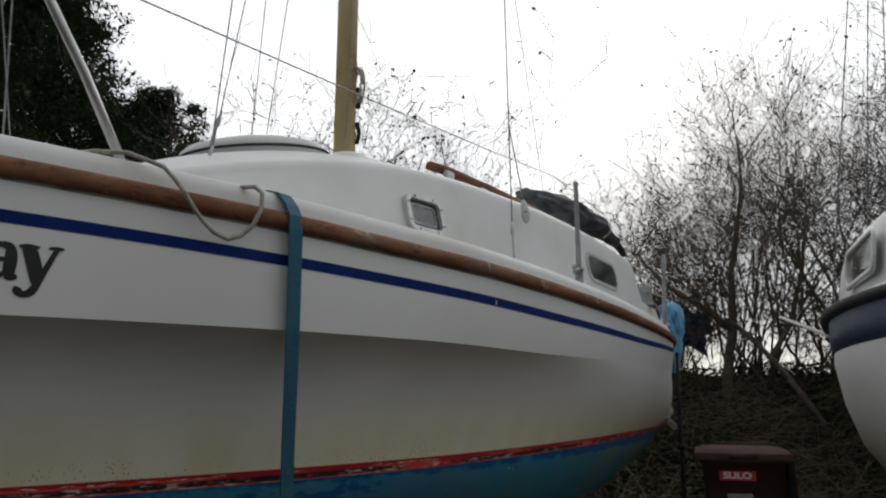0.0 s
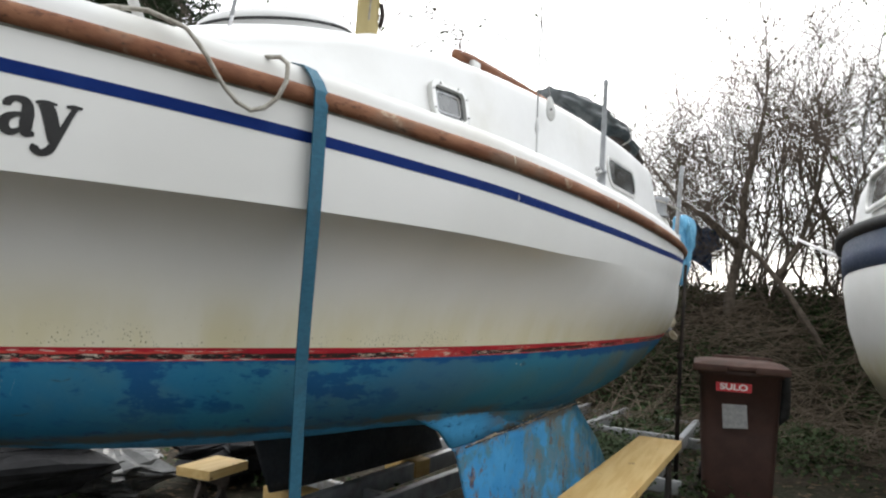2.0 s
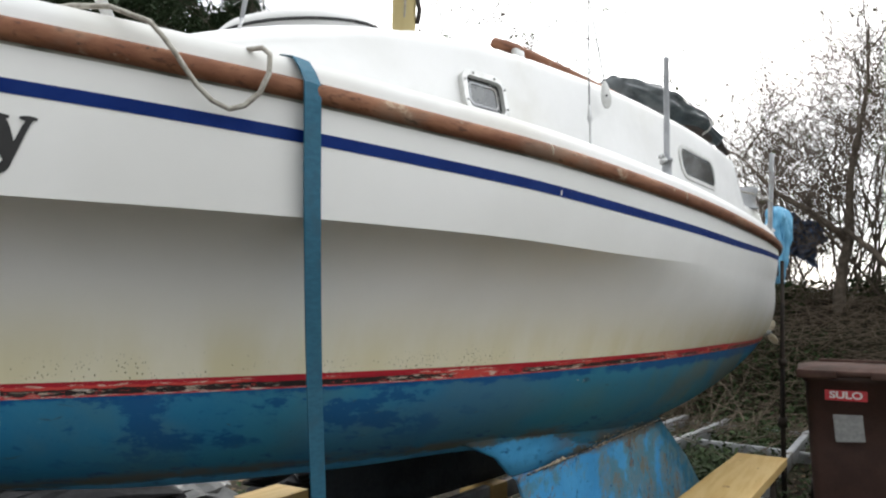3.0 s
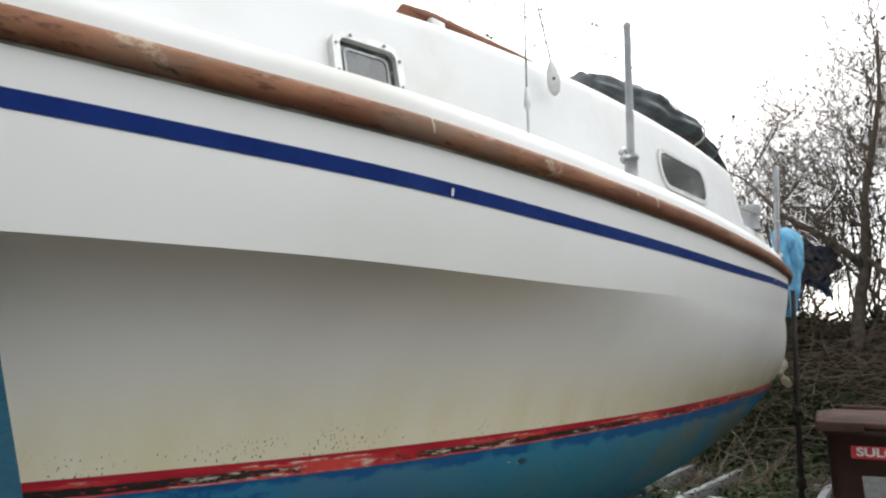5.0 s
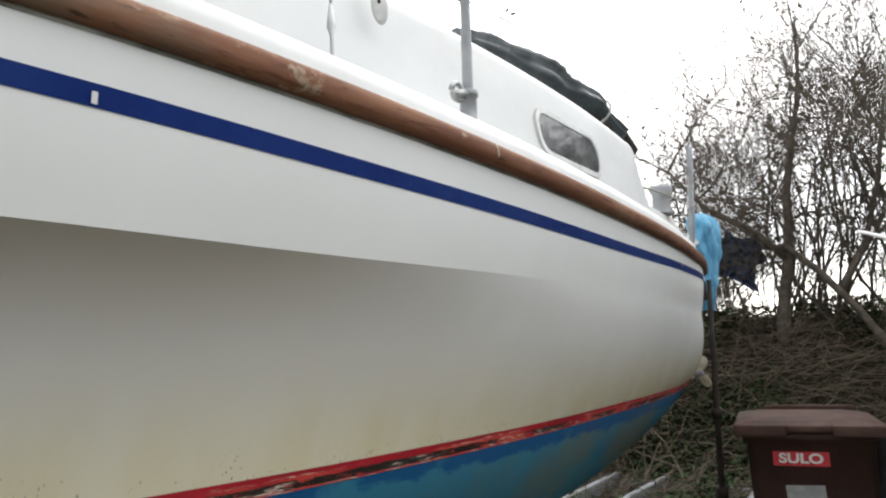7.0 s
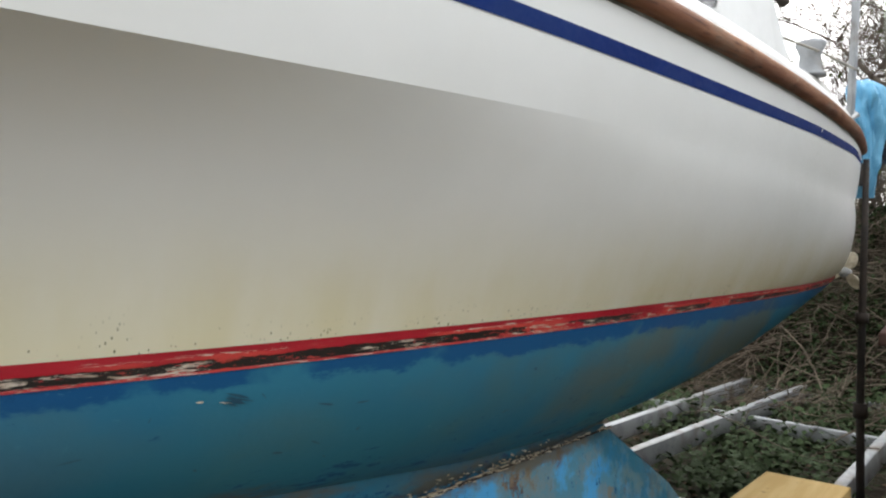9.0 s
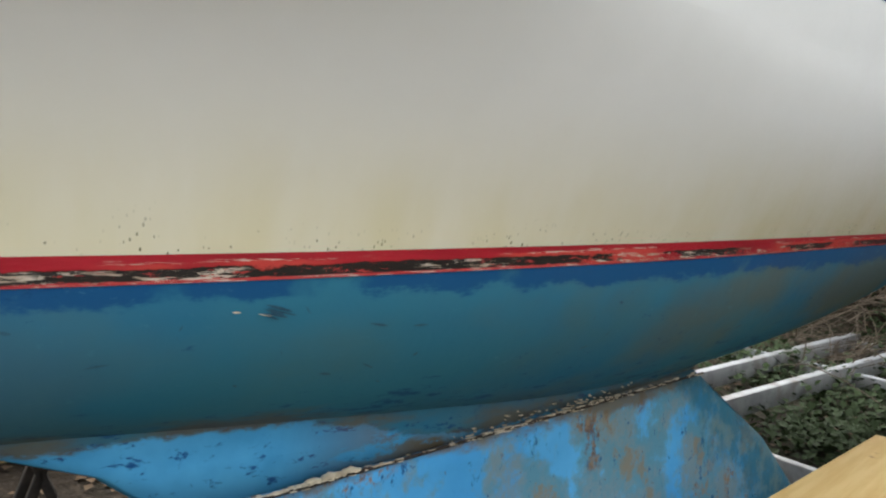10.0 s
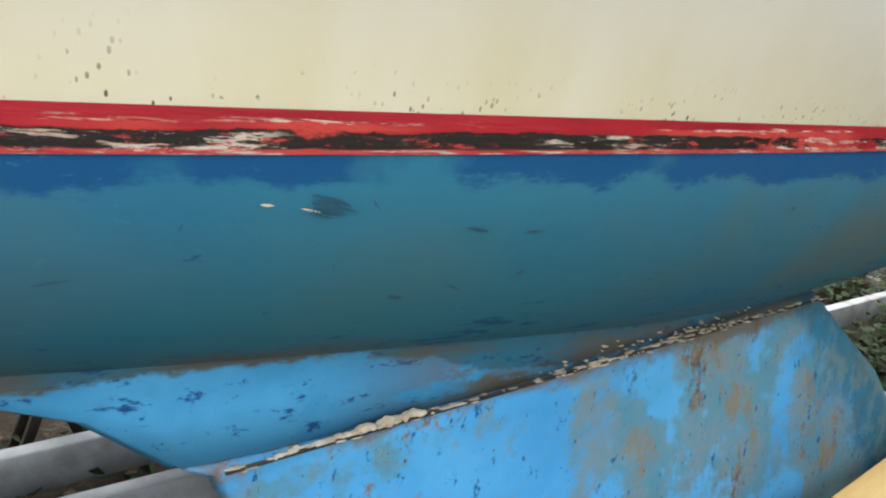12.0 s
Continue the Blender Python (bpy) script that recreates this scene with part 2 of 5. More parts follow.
def keel_paint():
    n = Nodes("rusting_blue_keel_paint", 0.78, 0, 0.15)
    y, z = n.axis("Y"), n.axis("Z")
    c = n.mix(n.step(n.noise(2.2, 6), 0.35, 0.65), (0.055, 0.30, 0.62), (0.10, 0.41, 0.74))
    # thin scoured paint, more of it aft
    aft = n.step(y, -3.35, -2.5)
    blot = n.maths("ADD", n.noise(4.2, 10, (1, 1, 0.85), 0.70, (1, 4, 2)), n.maths("MULTIPLY", aft, 0.085))
    c = n.mix(n.step(blot, 0.50, 0.60, 0.0, 0.8), c, n.mix(n.step(n.noise(9, 8, rough=0.72), 0.42, 0.58), (0.10, 0.24, 0.29), (0.19, 0.24, 0.22)))
    c = n.mix(n.step(blot, 0.64, 0.71, 0.0, 0.8), c, (0.235, 0.195, 0.13))
    # rust blooms, flecks of older blue, pin holes
    rust = n.maths("MULTIPLY", n.step(n.noise(10, 10, (1, 1, 0.7), 0.76, (6, 0.3, 2)), 0.53, 0.59), n.step(n.noise(2.8, 4, shift=(5, 5, 1)), 0.50, 0.57))
    c = n.mix(n.maths("MULTIPLY", rust, 0.85), c, n.mix(n.step(n.noise(34, 7, rough=0.7), 0.4, 0.6), (0.12, 0.055, 0.025), (0.27, 0.165, 0.085)))
    c = n.mix(n.step(n.noise(34, 9, (1, 1, 0.6), 0.74, (2, 2, 2)), 0.605, 0.63), c, (0.014, 0.10, 0.24))
    c = n.mix(n.step(n.noise(60, 6, (1, 1, 0.7), 0.6, (9, 2, 5)), 0.68, 0.71), c, (0.11, 0.04, 0.02))
    # bare brown metal along the joint, wider aft
    ragged = n.maths("MULTIPLY", n.maths("SUBTRACT", n.noise(11, 10, (1, 0.6, 1), 0.74), 0.5), 0.17)
    line_z = n.maths("SUBTRACT", n.maths("ADD", z, ragged), n.maths("MULTIPLY", y, 0.062))
    edge = n.step(n.maths("ADD", line_z, n.maths("MULTIPLY", aft, 0.035)), 0.868, 0.905)
    c = n.mix(n.maths("MULTIPLY", edge, 0.85), c, n.mix(n.noise(20, 6), (0.12, 0.095, 0.065), (0.19, 0.165, 0.12)))
    after = n.step(n.maths("ADD", n.maths("ADD", y, n.maths("MULTIPLY", z, 0.9)), n.maths("MULTIPLY", n.noise(7, 9, rough=0.7, shift=(3, 3, 3)), 0.5)), -1.44, -1.30)
    c = n.mix(n.maths("MULTIPLY", after, 0.75), c, n.mix(n.step(n.noise(13, 8, rough=0.7), 0.45, 0.6), (0.015, 0.12, 0.19), (0.10, 0.18, 0.19)))
    return n.done(c, n.noise(22, 8), 0.5, 0.006)


def teak():
    n = Nodes("weathered_teak", 0.68, 0, 0.25)
    c = n.mix(n.step(n.noise(6, 6, (3, 0.5, 3)), 0.35, 0.65), (0.165, 0.066, 0.034), (0.255, 0.118, 0.064))
    grain = n.noise(16, 6, (5, 0.35, 5), 0.65)
    c = n.mix(n.maths("MULTIPLY", n.step(grain, 0.54, 0.66), 0.75), c, (0.075, 0.030, 0.018))
    # silvered and bare patches, black mildew streaks
    c = n.mix(n.maths("MULTIPLY", n.step(n.noise(5, 6, (1, 0.5, 1), 0.6, (9, 3, 1)), 0.52, 0.66), 0.55), c, (0.20, 0.155, 0.115))
    c = n.mix(n.maths("MULTIPLY", n.step(n.noise(11, 7, (1, 0.7, 1), 0.66, (3, 3, 3)), 0.61, 0.68), 0.8), c, (0.40, 0.31, 0.22))
    c = n.mix(n.maths("MULTIPLY", n.step(n.noise(24, 7, (2, 0.35, 2), 0.7, (1, 8, 3)), 0.60, 0.66), 0.7), c, (0.028, 0.020, 0.015))
    return n.done(c, grain, 0.5, 0.003)


def pale_plank():
    n = Nodes("pale_softwood_plank", 0.6, 0, 0.3)
    c = n.mix(n.step(n.noise(5, 6, (6, 0.5, 6)), 0.35, 0.65), (0.64, 0.46, 0.20), (0.56, 0.37, 0.14))
    c = n.mix(n.step(n.noise(9, 5, shift=(2, 2, 2)), 0.64, 0.72), c, (0.22, 0.11, 0.04))
    return n.done(c, n.noise(14, 5, (6, 0.4, 6)), 0.3, 0.003)


def soil():
    n = Nodes("soil_with_leaf_litter", 0.95, 0, 0.2)
    c = n.mix(n.step(n.noise(1.2, 7), 0.38, 0.62), (0.030, 0.022, 0.015), (0.022, 0.024, 0.011))
    c = n.mix(n.step(n.noise(22, 6, shift=(1, 2, 3)), 0.5, 0.62), c, (0.055, 0.041, 0.028))
    c = n.mix(n.step(n.noise(9, 7, shift=(4, 2, 3)), 0.56, 0.68), c, (0.028, 0.022, 0.016))
    return n.done(c, n.noise(14, 8), 0.9, 0.05)


def varied(name, a, b, rough=0.8):
    n = Nodes(name, rough, 0, 0.25)
    return n.done(n.mix(n.island(), n.mix(n.noise(5, 3), a, b), b))


GEL = gelcoat()
WHITE = mottled("white_deck_paint", (0.66, 0.66, 0.65), (0.61, 0.61, 0.595), 3, 0.55, dirt=(0.54, 0.53, 0.49), bump=0.05)
RED, BLUE, KEEL, TEAK, PLANK, SOIL = boot_top(), antifouling(), keel_paint(), teak(), pale_plank(), soil()
FADED = mottled("faded_blue_band", (0.045, 0.07, 0.13), (0.06, 0.085, 0.15), 6, 0.5)
GRIME = mottled("grey_green_grime", (0.10, 0.098, 0.078), (0.30, 0.29, 0.25), 16, 0.8, stretch=(1, 0.5, 2))
SCUFF = mottled("dark_scuffed_paint", (0.010, 0.070, 0.125), (0.018, 0.095, 0.155), 40, 0.75)
# near-black for the far keel: the shade under the hull, put into its colour
SHADEDKEEL = mottled("shaded_keel_paint", (0.012, 0.016, 0.022), (0.025, 0.03, 0.036), 5, 0.7)
# black of the added forms that imitate deep shade below the hull
SHADE_BLACK = mottled("under_boat_shade", (0.010, 0.010, 0.011), (0.02, 0.02, 0.022), 5, 0.7, bump=0.4, spec=0.2)
CLEAR = mottled("crumpled_grey_polythene", (0.10, 0.10, 0.095), (0.045, 0.045, 0.043), 9, 0.4, bump=0.6)
NAVY = mottled("navy_cove_stripe", (0.002, 0.018, 0.125), (0.004, 0.023, 0.145), 10, 0.65, dirt=(0.008, 0.03, 0.145), spec=0.12)
BLACK = mottled("black_vinyl", (0.012, 0.012, 0.013), (0.02, 0.02, 0.02), 20, 0.5)
STRAP = mottled("blue_webbing", (0.012, 0.088, 0.145), (0.02, 0.115, 0.18), 40, 0.8, stretch=(1, 1, 3), dirt=(0.02, 0.09, 0.14), bump=0.5)
ROPE = mottled("grey_rope", (0.42, 0.40, 0.35), (0.28, 0.26, 0.22), 60, 0.9, bump=0.6)
STEEL = mottled("dull_stainless_steel", (0.50, 0.50, 0.50), (0.40, 0.40, 0.39), 14, 0.42, 0.75)
WIRE = mottled("rigging_wire", (0.34, 0.34, 0.34), (0.24, 0.24, 0.24), 30, 0.5, 0.6)
GALV = mottled("galvanised_steel", (0.36, 0.37, 0.38), (0.27, 0.28, 0.29), 10, 0.55, 0.3, dirt=(0.16, 0.13, 0.10))
DARKSTEEL = mottled("dark_rusty_steel", (0.024, 0.021, 0.019), (0.045, 0.034, 0.027), 8, 0.75, spec=0.3)
CREAM = mottled("worn_cream_mast_paint", (0.55, 0.47, 0.24), (0.46, 0.37, 0.17), 5, 0.6, stretch=(1, 1, 0.3), dirt=(0.22, 0.15, 0.07))
CANVAS = mottled("dark_green_sailcloth", (0.016, 0.024, 0.027), (0.040, 0.052, 0.056), 7, 0.42, dirt=(0.085, 0.095, 0.10), bump=0.35)
TARP = mottled("pale_blue_tarpaulin", (0.075, 0.29, 0.48), (0.15, 0.41, 0.60), 6, 0.5, bump=0.4)
NETTING = mottled("dark_blue_tarpaulin", (0.026, 0.046, 0.095), (0.06, 0.09, 0.155), 14, 0.8, bump=0.5)
BIN = mottled("brown_bin_plastic", (0.060, 0.030, 0.024), (0.075, 0.038, 0.030), 7, 0.55, dirt=(0.085, 0.055, 0.045), bump=0.2)
BINLID = mottled("weathered_bin_lid", (0.075, 0.042, 0.034), (0.10, 0.060, 0.049), 9, 0.8, dirt=(0.055, 0.040, 0.033), bump=0.2, spec=0.15)
STICKER_RED = mottled("red_sticker", (0.55, 0.025, 0.035), (0.48, 0.02, 0.03), 20, 0.5)
STICKER_GREY = mottled("grey_paper_label", (0.34, 0.34, 0.33), (0.26, 0.26, 0.26), 30, 0.7)
LETTER = mottled("white_print", (0.75, 0.72, 0.70), (0.68, 0.66, 0.64), 20, 0.6)
RUBBER = mottled("black_rubber", (0.018, 0.018, 0.018), (0.03, 0.03, 0.03), 14, 0.8)
FRAME = mottled("clouded_aluminium_frame", (0.62, 0.62, 0.60), (0.50, 0.50, 0.48), 18, 0.4, 0.35)
FILLER = mottled("cracked_cream_filler", (0.66, 0.60, 0.48), (0.44, 0.38, 0.28), 30, 0.85, bump=0.8)
BARK = mottled("grey_brown_bark", (0.070, 0.055, 0.042), (0.13, 0.105, 0.080), 12, 0.9, bump=0.6)
TWIG = varied("brown_twig_bark", (0.050, 0.040, 0.030), (0.125, 0.100, 0.080))
DEADTWIG = varied("dead_brushwood", (0.016, 0.012, 0.009), (0.165, 0.130, 0.095))
LEAF = varied("small_green_leaf", (0.055, 0.085, 0.022), (0.10, 0.13, 0.04))
GRASS = varied("rank_grass", (0.012, 0.024, 0.007), (0.038, 0.060, 0.020))
LITTER = varied("fallen_leaves", (0.06, 0.036, 0.018), (0.15, 0.10, 0.06))
NEEDLE = varied("dark_pine_needles", (0.018, 0.034, 0.015), (0.036, 0.058, 0.026))
GLASS = Nodes("dark_window_glass", 0.05, 0, 0.9)
# paler mottling in the base colour imitates broken reflections, besides the real gloss
GLASS = GLASS.done(GLASS.mix(GLASS.step(GLASS.noise(24, 5), 0.45, 0.6), (0.012, 0.014, 0.014), (0.05, 0.055, 0.052)))


# ---- builders ----
def obj(name, mesh, material, parent=None, label="", smooth=True):
    if isinstance(mesh, bmesh.types.BMesh):
        data = bpy.data.meshes.new(name)
        bmesh.ops.recalc_face_normals(mesh, faces=mesh.faces)
        mesh.to_mesh(data)
        mesh.free()
    else:
        data = mesh
    for p in data.polygons:
        p.use_smooth = smooth
    if material and not data.materials:
        data.materials.append(material)
    ob = new(name, data)
    if parent:
        ob.parent = parent
    if label:
        ob["label"] = label
    return ob


def part(name, mesh, material, parent, label="", smooth=True):
    return obj(name, mesh, material, parent, label, smooth)


def thing(name, m, label, category, group="", kind=""):
    ob = new(name)
    ob.empty_display_size = 0.1
    ob.matrix_basis = m
    return tagged(ob, label, category, group, kind)


def loft(rows, ring=False, cap=False):
    """A skin over rows of points; ring closes each row, cap closes the two ends."""
    bm = bmesh.new()
    vs = [[bm.verts.new(p) for p in row] for row in rows]
    k = len(vs[0])
    for a, b in zip(vs, vs[1:]):
        for i in range(k if ring else k - 1):
            j = (i + 1) % k
            try:
                bm.faces.new((a[i], a[j], b[j], b[i]))
            except ValueError:
                pass
    if cap:
        bm.faces.new(vs[0])
        bm.faces.new(vs[-1])
    return bm


def tube(points, radius, sides=8, cap=True):
    """A round bar along points; radius is a number or one for each point."""
    pts = [Vector(p) for p in points]
    rs = radius if isinstance(radius, (list, tuple)) else [radius] * len(pts)
    rows, up = [], None
    for i, p in enumerate(pts):
        d = (pts[min(i + 1, len(pts) - 1)] - pts[max(i - 1, 0)]).normalized()
        if up is None:
            up = Vector((0, 0, 1)) if abs(d.z) < 0.9 else Vector((1, 0, 0))
        s = d.cross(up).normalized()
        up = s.cross(d).normalized()
        rows.append([p + rs[i] * (math.cos(a) * s + math.sin(a) * up) for a in (2 * math.pi * q / sides for q in range(sides))])
    return loft(rows, True, cap)


def box(size, at=(0, 0, 0), bevel=0.006, m=None):
    bm = bmesh.new()
    bmesh.ops.create_cube(bm, size=1, matrix=Matrix.Diagonal((*size, 1)))
    if bevel:
        bmesh.ops.bevel(bm, geom=bm.edges[:], offset=bevel, segments=2, affect="EDGES", profile=0.5)
    bmesh.ops.transform(bm, matrix=(m or Matrix()) @ Matrix.Translation(at) if m is None else m, verts=bm.verts)
    return bm


def beam(a, b, width, height, bevel=0.006):
    """A squared bar from a to b, its top along the two points."""
    a, b = Vector(a), Vector(b)
    d = b - a
    x = d.normalized()
    y = Vector((0, 0, 1)).cross(x).normalized()
    z = x.cross(y)
    m = Matrix((x, y, z)).transposed().to_4x4()
    m.translation = (a + b) / 2 - z * height / 2
    return box((d.length, width, height), bevel=bevel, m=m)


def rounded(w, h, r, steps=5):
    """A rounded rectangle's outline in the plane."""
    out = []
    for cx, cy, a0 in ((w / 2 - r, h / 2 - r, 0), (-w / 2 + r, h / 2 - r, 90), (-w / 2 + r, -h / 2 + r, 180), (w / 2 - r, -h / 2 + r, 270)):
        for k in range(steps + 1):
            a = radians(a0 + 90 * k / steps)
            out.append((cx + r * math.cos(a), cy + r * math.sin(a)))
    return out


def slab(outline, depth, m, bevel=0.003):
    """A flat plate with that outline in m's xy plane, depth thick along z."""
    bm = bmesh.new()
    lo = [bm.verts.new((x, y, 0)) for x, y in outline]
    f = bm.faces.new(lo)
    ex = bmesh.ops.extrude_face_region(bm, geom=[f])
    up = [v for v in ex["geom"] if isinstance(v, bmesh.types.BMVert)]
    bmesh.ops.translate(bm, vec=(0, 0, depth), verts=up)
    if bevel:
        top = [e for e in bm.edges if all(v in up for v in e.verts)]
        bmesh.ops.bevel(bm, geom=top, offset=bevel, segments=2, affect="EDGES", profile=0.5)
    bmesh.ops.transform(bm, matrix=m, verts=bm.verts)
    return bm


def ringplate(outer, inner, depth, m):
    """A flat frame between two outlines with as many points."""
    rows = [[(x, y, 0) for x, y in outer], [(x, y, depth) for x, y in outer], [(x, y, depth) for x, y in inner], [(x, y, 0) for x, y in inner]]
    bm = loft(rows, True)
    bmesh.ops.transform(bm, matrix=m, verts=bm.verts)
    return bm


def curve(points, x):
    """A smooth line through (x, y) points, monotone between them."""
    xs, ys = [p[0] for p in points], [p[1] for p in points]
    if x <= xs[0]:
        return ys[0]
    if x >= xs[-1]:
        return ys[-1]
    k = next(i for i in range(len(xs) - 1) if xs[i] <= x <= xs[i + 1])
    def slope(i):
        if i == 0 or i == len(xs) - 1:
            j = min(i, len(xs) - 2)
            return (ys[j + 1] - ys[j]) / (xs[j + 1] - xs[j])
        return (ys[i + 1] - ys[i - 1]) / (xs[i + 1] - xs[i - 1])
    h = xs[k + 1] - xs[k]
    s = (x - xs[k]) / h
    a, b = slope(k) * h, slope(k + 1) * h
    return (2 * s**3 - 3 * s**2 + 1) * ys[k] + (s**3 - 2 * s**2 + s) * a + (3 * s**2 - 2 * s**3) * ys[k + 1] + (s**3 - s**2) * b


def lettering(text, size, bold, depth):
    """Flat letters as a bmesh in the xy plane, from the built-in font."""
    c = bpy.data.curves.new("letters", "FONT")
    c.body, c.size, c.offset, c.extrude = text, size, bold, depth
    ob = bpy.data.objects.new("letters", c)
    scene.collection.objects.link(ob)
    data = bpy.data.meshes.new_from_object(ob.evaluated_get(bpy.context.evaluated_depsgraph_get()))
    bpy.data.objects.remove(ob)
    bm = bmesh.new()
    bm.from_mesh(data)
    return bm

# ---- ground ----
def ground_height(x, y):
    d = y - 0.12 * x
    rise = min(max((d - 9.2) / 2.0, 0), 1)
    far = min(max((d - 13) / 10, 0), 1)
    z = -0.06 + 1.62 * rise * rise * (3 - 2 * rise) - 1.1 * far
    near = 1.0 if abs(x) < 40 and abs(y) < 40 else 0.0
    return z + near * (0.035 * noise.noise((x * 1.3, y * 1.3, 0)) + 0.10 * rise * noise.noise((x * 0.9, y * 0.9, 4)) + 0.04 * rise * noise.noise((x * 3.1, y * 3.1, 2)))


def steps(lo, hi, fine, far):
    out = list(np.arange(lo, hi + 1e-6, fine))
    for k in (1.0, 2.5, 6, 14, 30, 80, 250, 900, 3000):
        out = [lo - k] + out + [hi + k] if far else out
    return sorted(out)


gx, gy = steps(-9, 7, 0.2, True), steps(-3, 15, 0.2, True)
obj("ground", loft([[(x, y, ground_height(x, y)) for x in gx] for y in gy]), SOIL)
tagged(bpy.data.objects["ground"], "dark soil with leaf litter rising to a brushy bank", "ground", kind="structure")

# ---- the boat ----
boat = thing("sailing_boat", pose(-1.158, 6.94, 0, 0, 0, -9.5), "white bilge-keel sailing boat with blue bottom, propped ashore on a frame", "boat")
# u runs from the transom forward, v from the centre line to the side, z up
BEAM = [(0, 0.74), (0.35, 0.84), (0.77, 0.95), (1.16, 1.03), (1.7, 1.125), (2.3, 1.195), (3.0, 1.24), (3.7, 1.24), (4.25, 1.19), (4.7, 1.075), (5.06, 0.955), (5.5, 0.755), (6.0, 0.48), (6.4, 0.23), (6.62, 0.02)]
WATER = [(0, 0.60), (0.5, 0.735), (1.2, 0.885), (2.0, 0.985), (2.7, 1.035), (3.1, 1.03), (3.5, 1.0), (3.8, 0.955), (4.2, 0.875), (4.56, 0.765), (4.92, 0.63), (5.2, 0.51), (5.46, 0.39), (6.0, 0.12), (6.62, 0.005)]
SHEER = [(0, 1.775), (1.0, 1.752), (2.0, 1.738), (3.2, 1.748), (3.9, 1.760), (4.5, 1.780), (5.2, 1.82), (5.7, 1.853), (6.62, 1.91)]
REDTOP = [(0, 1.166), (1.2, 1.162), (2.2, 1.160), (3.2, 1.152), (4.0, 1.141), (5.4, 1.127), (6.62, 1.125)]
KEELLINE = [(0, 1.07), (0.6, 0.935), (1.2, 0.785), (1.7, 0.675), (2.2, 0.615), (2.7, 0.605), (3.2, 0.64), (3.8, 0.685), (4.3, 0.70), (5.0, 0.75), (5.7, 0.88), (6.2, 1.05), (6.62, 1.12)]
STRIPE = [(0, 1.752), (0.6, 1.722), (1.2, 1.698), (2.0, 1.674), (2.5, 1.668), (3.0, 1.670), (3.9, 1.684), (4.9, 1.728), (5.65, 1.769), (6.62, 1.82)]


KNUCKLE = [(0, 1.54), (3.0, 1.533), (3.8, 1.526), (4.6, 1.537), (6.62, 1.541)]


def bez(a, b, c, d, s):
    q = 1 - s
    return tuple(q**3 * a[i] + 3 * q * q * s * b[i] + 3 * q * s * s * c[i] + s**3 * d[i] for i in (0, 1))


def topside(u):
    """The side from the strake down to the red line: (v, z) points."""
    b, w, zs, zr = curve(BEAM, u), curve(WATER, u), curve(SHEER, u), curve(REDTOP, u)
    zk = curve(KNUCKLE, u)
    k = min(max((u - 2.3) / 1.8, 0), 1)
    k = k * k * (3 - 2 * k)
    bk = max(b - 0.05, 0.004)
    out = []
    for s in np.linspace(0, 1, 9):
        out.append((b - 0.018 - (b - 0.018 - bk) * s + 0.006 * math.sin(math.pi * s), zs + 0.02 + (zk - zs - 0.02) * s))
    q = 1 - min(max((u - 0.3) / 1.6, 0), 1)
    smooth = [bez((bk, zk), (bk - 0.012 + 0.03 * q, 1.42), (w + (0.40 + 0.45 * q) * (bk - w), 1.27 - 0.05 * q), (w, zr), s) for s in np.linspace(0, 1, 15)]
    sharp = [bez((bk, zk), (bk - (0.30 + 0.24 * min(max((u - 3.2) / 1.4, 0), 1)) * (bk - w), zk - 0.055), (w + 0.10 * (bk - w), 1.34), (w, zr), s) for s in np.linspace(0, 1, 15)]
    out += [(k * q[0] + (1 - k) * p[0], k * q[1] + (1 - k) * p[1]) for p, q in zip(smooth, sharp)][1:]
    return out


def side_at(u, z):
    """How far out the side lies at that height."""
    rows = topside(u)
    for (v0, z0), (v1, z1) in zip(rows, rows[1:]):
        if z1 <= z <= z0:
            return v0 + (v1 - v0) * (z0 - z) / (z0 - z1)
    return rows[0][0] if z > rows[0][1] else rows[-1][0]


def band_height(u):
    return 0.029 + 0.010 * min(max((u - 1.0) / 3, 0), 1)


def bottom(u):
    w, zr, zc = curve(WATER, u), curve(REDTOP, u) - band_height(u), curve(KEELLINE, u)
    w = max(w - 0.012, 0.003)
    zc = min(zc, zr - 0.01)
    return [bez((w, zr), (w * 0.955, zr - 0.42 * (zr - zc)), (w * 0.74, zc + 0.10 * (zr - zc)), (0.0, zc), s) for s in np.linspace(0, 1, 16)]


def P(u, v, z):
    return (v, -u, z)


US = [0.0, 0.04, 0.1, 0.2, *np.arange(0.35, 6.4, 0.1), 6.45, 6.52, 6.58, 6.62]


def both(fn):
    """A skin on both sides of the boat from a section's (v, z) line."""
    bm = bmesh.new()
    for sign in (1, -1):
        rows = [[bm.verts.new(P(u, sign * v, z)) for v, z in fn(u)] for u in US]
        for a, b in zip(rows, rows[1:]):
            for i in range(len(a) - 1):
                bm.faces.new((a[i], a[i + 1], b[i + 1], b[i]))
    bmesh.ops.remove_doubles(bm, verts=bm.verts, dist=0.0005)
    return bm


def knuckle_edge(bm):
    """A hard edge along the knuckle, fading out aft."""
    for e in bm.edges:
        p, q = e.verts
        if all(abs(v.co.z - curve(KNUCKLE, -v.co.y)) < 0.0005 and -v.co.y > 2.35 for v in (p, q)):
            e.smooth = False
    return bm


part("hull", knuckle_edge(both(topside)), GEL, boat, "weathered white fibreglass topsides with algae stains and a knuckle")


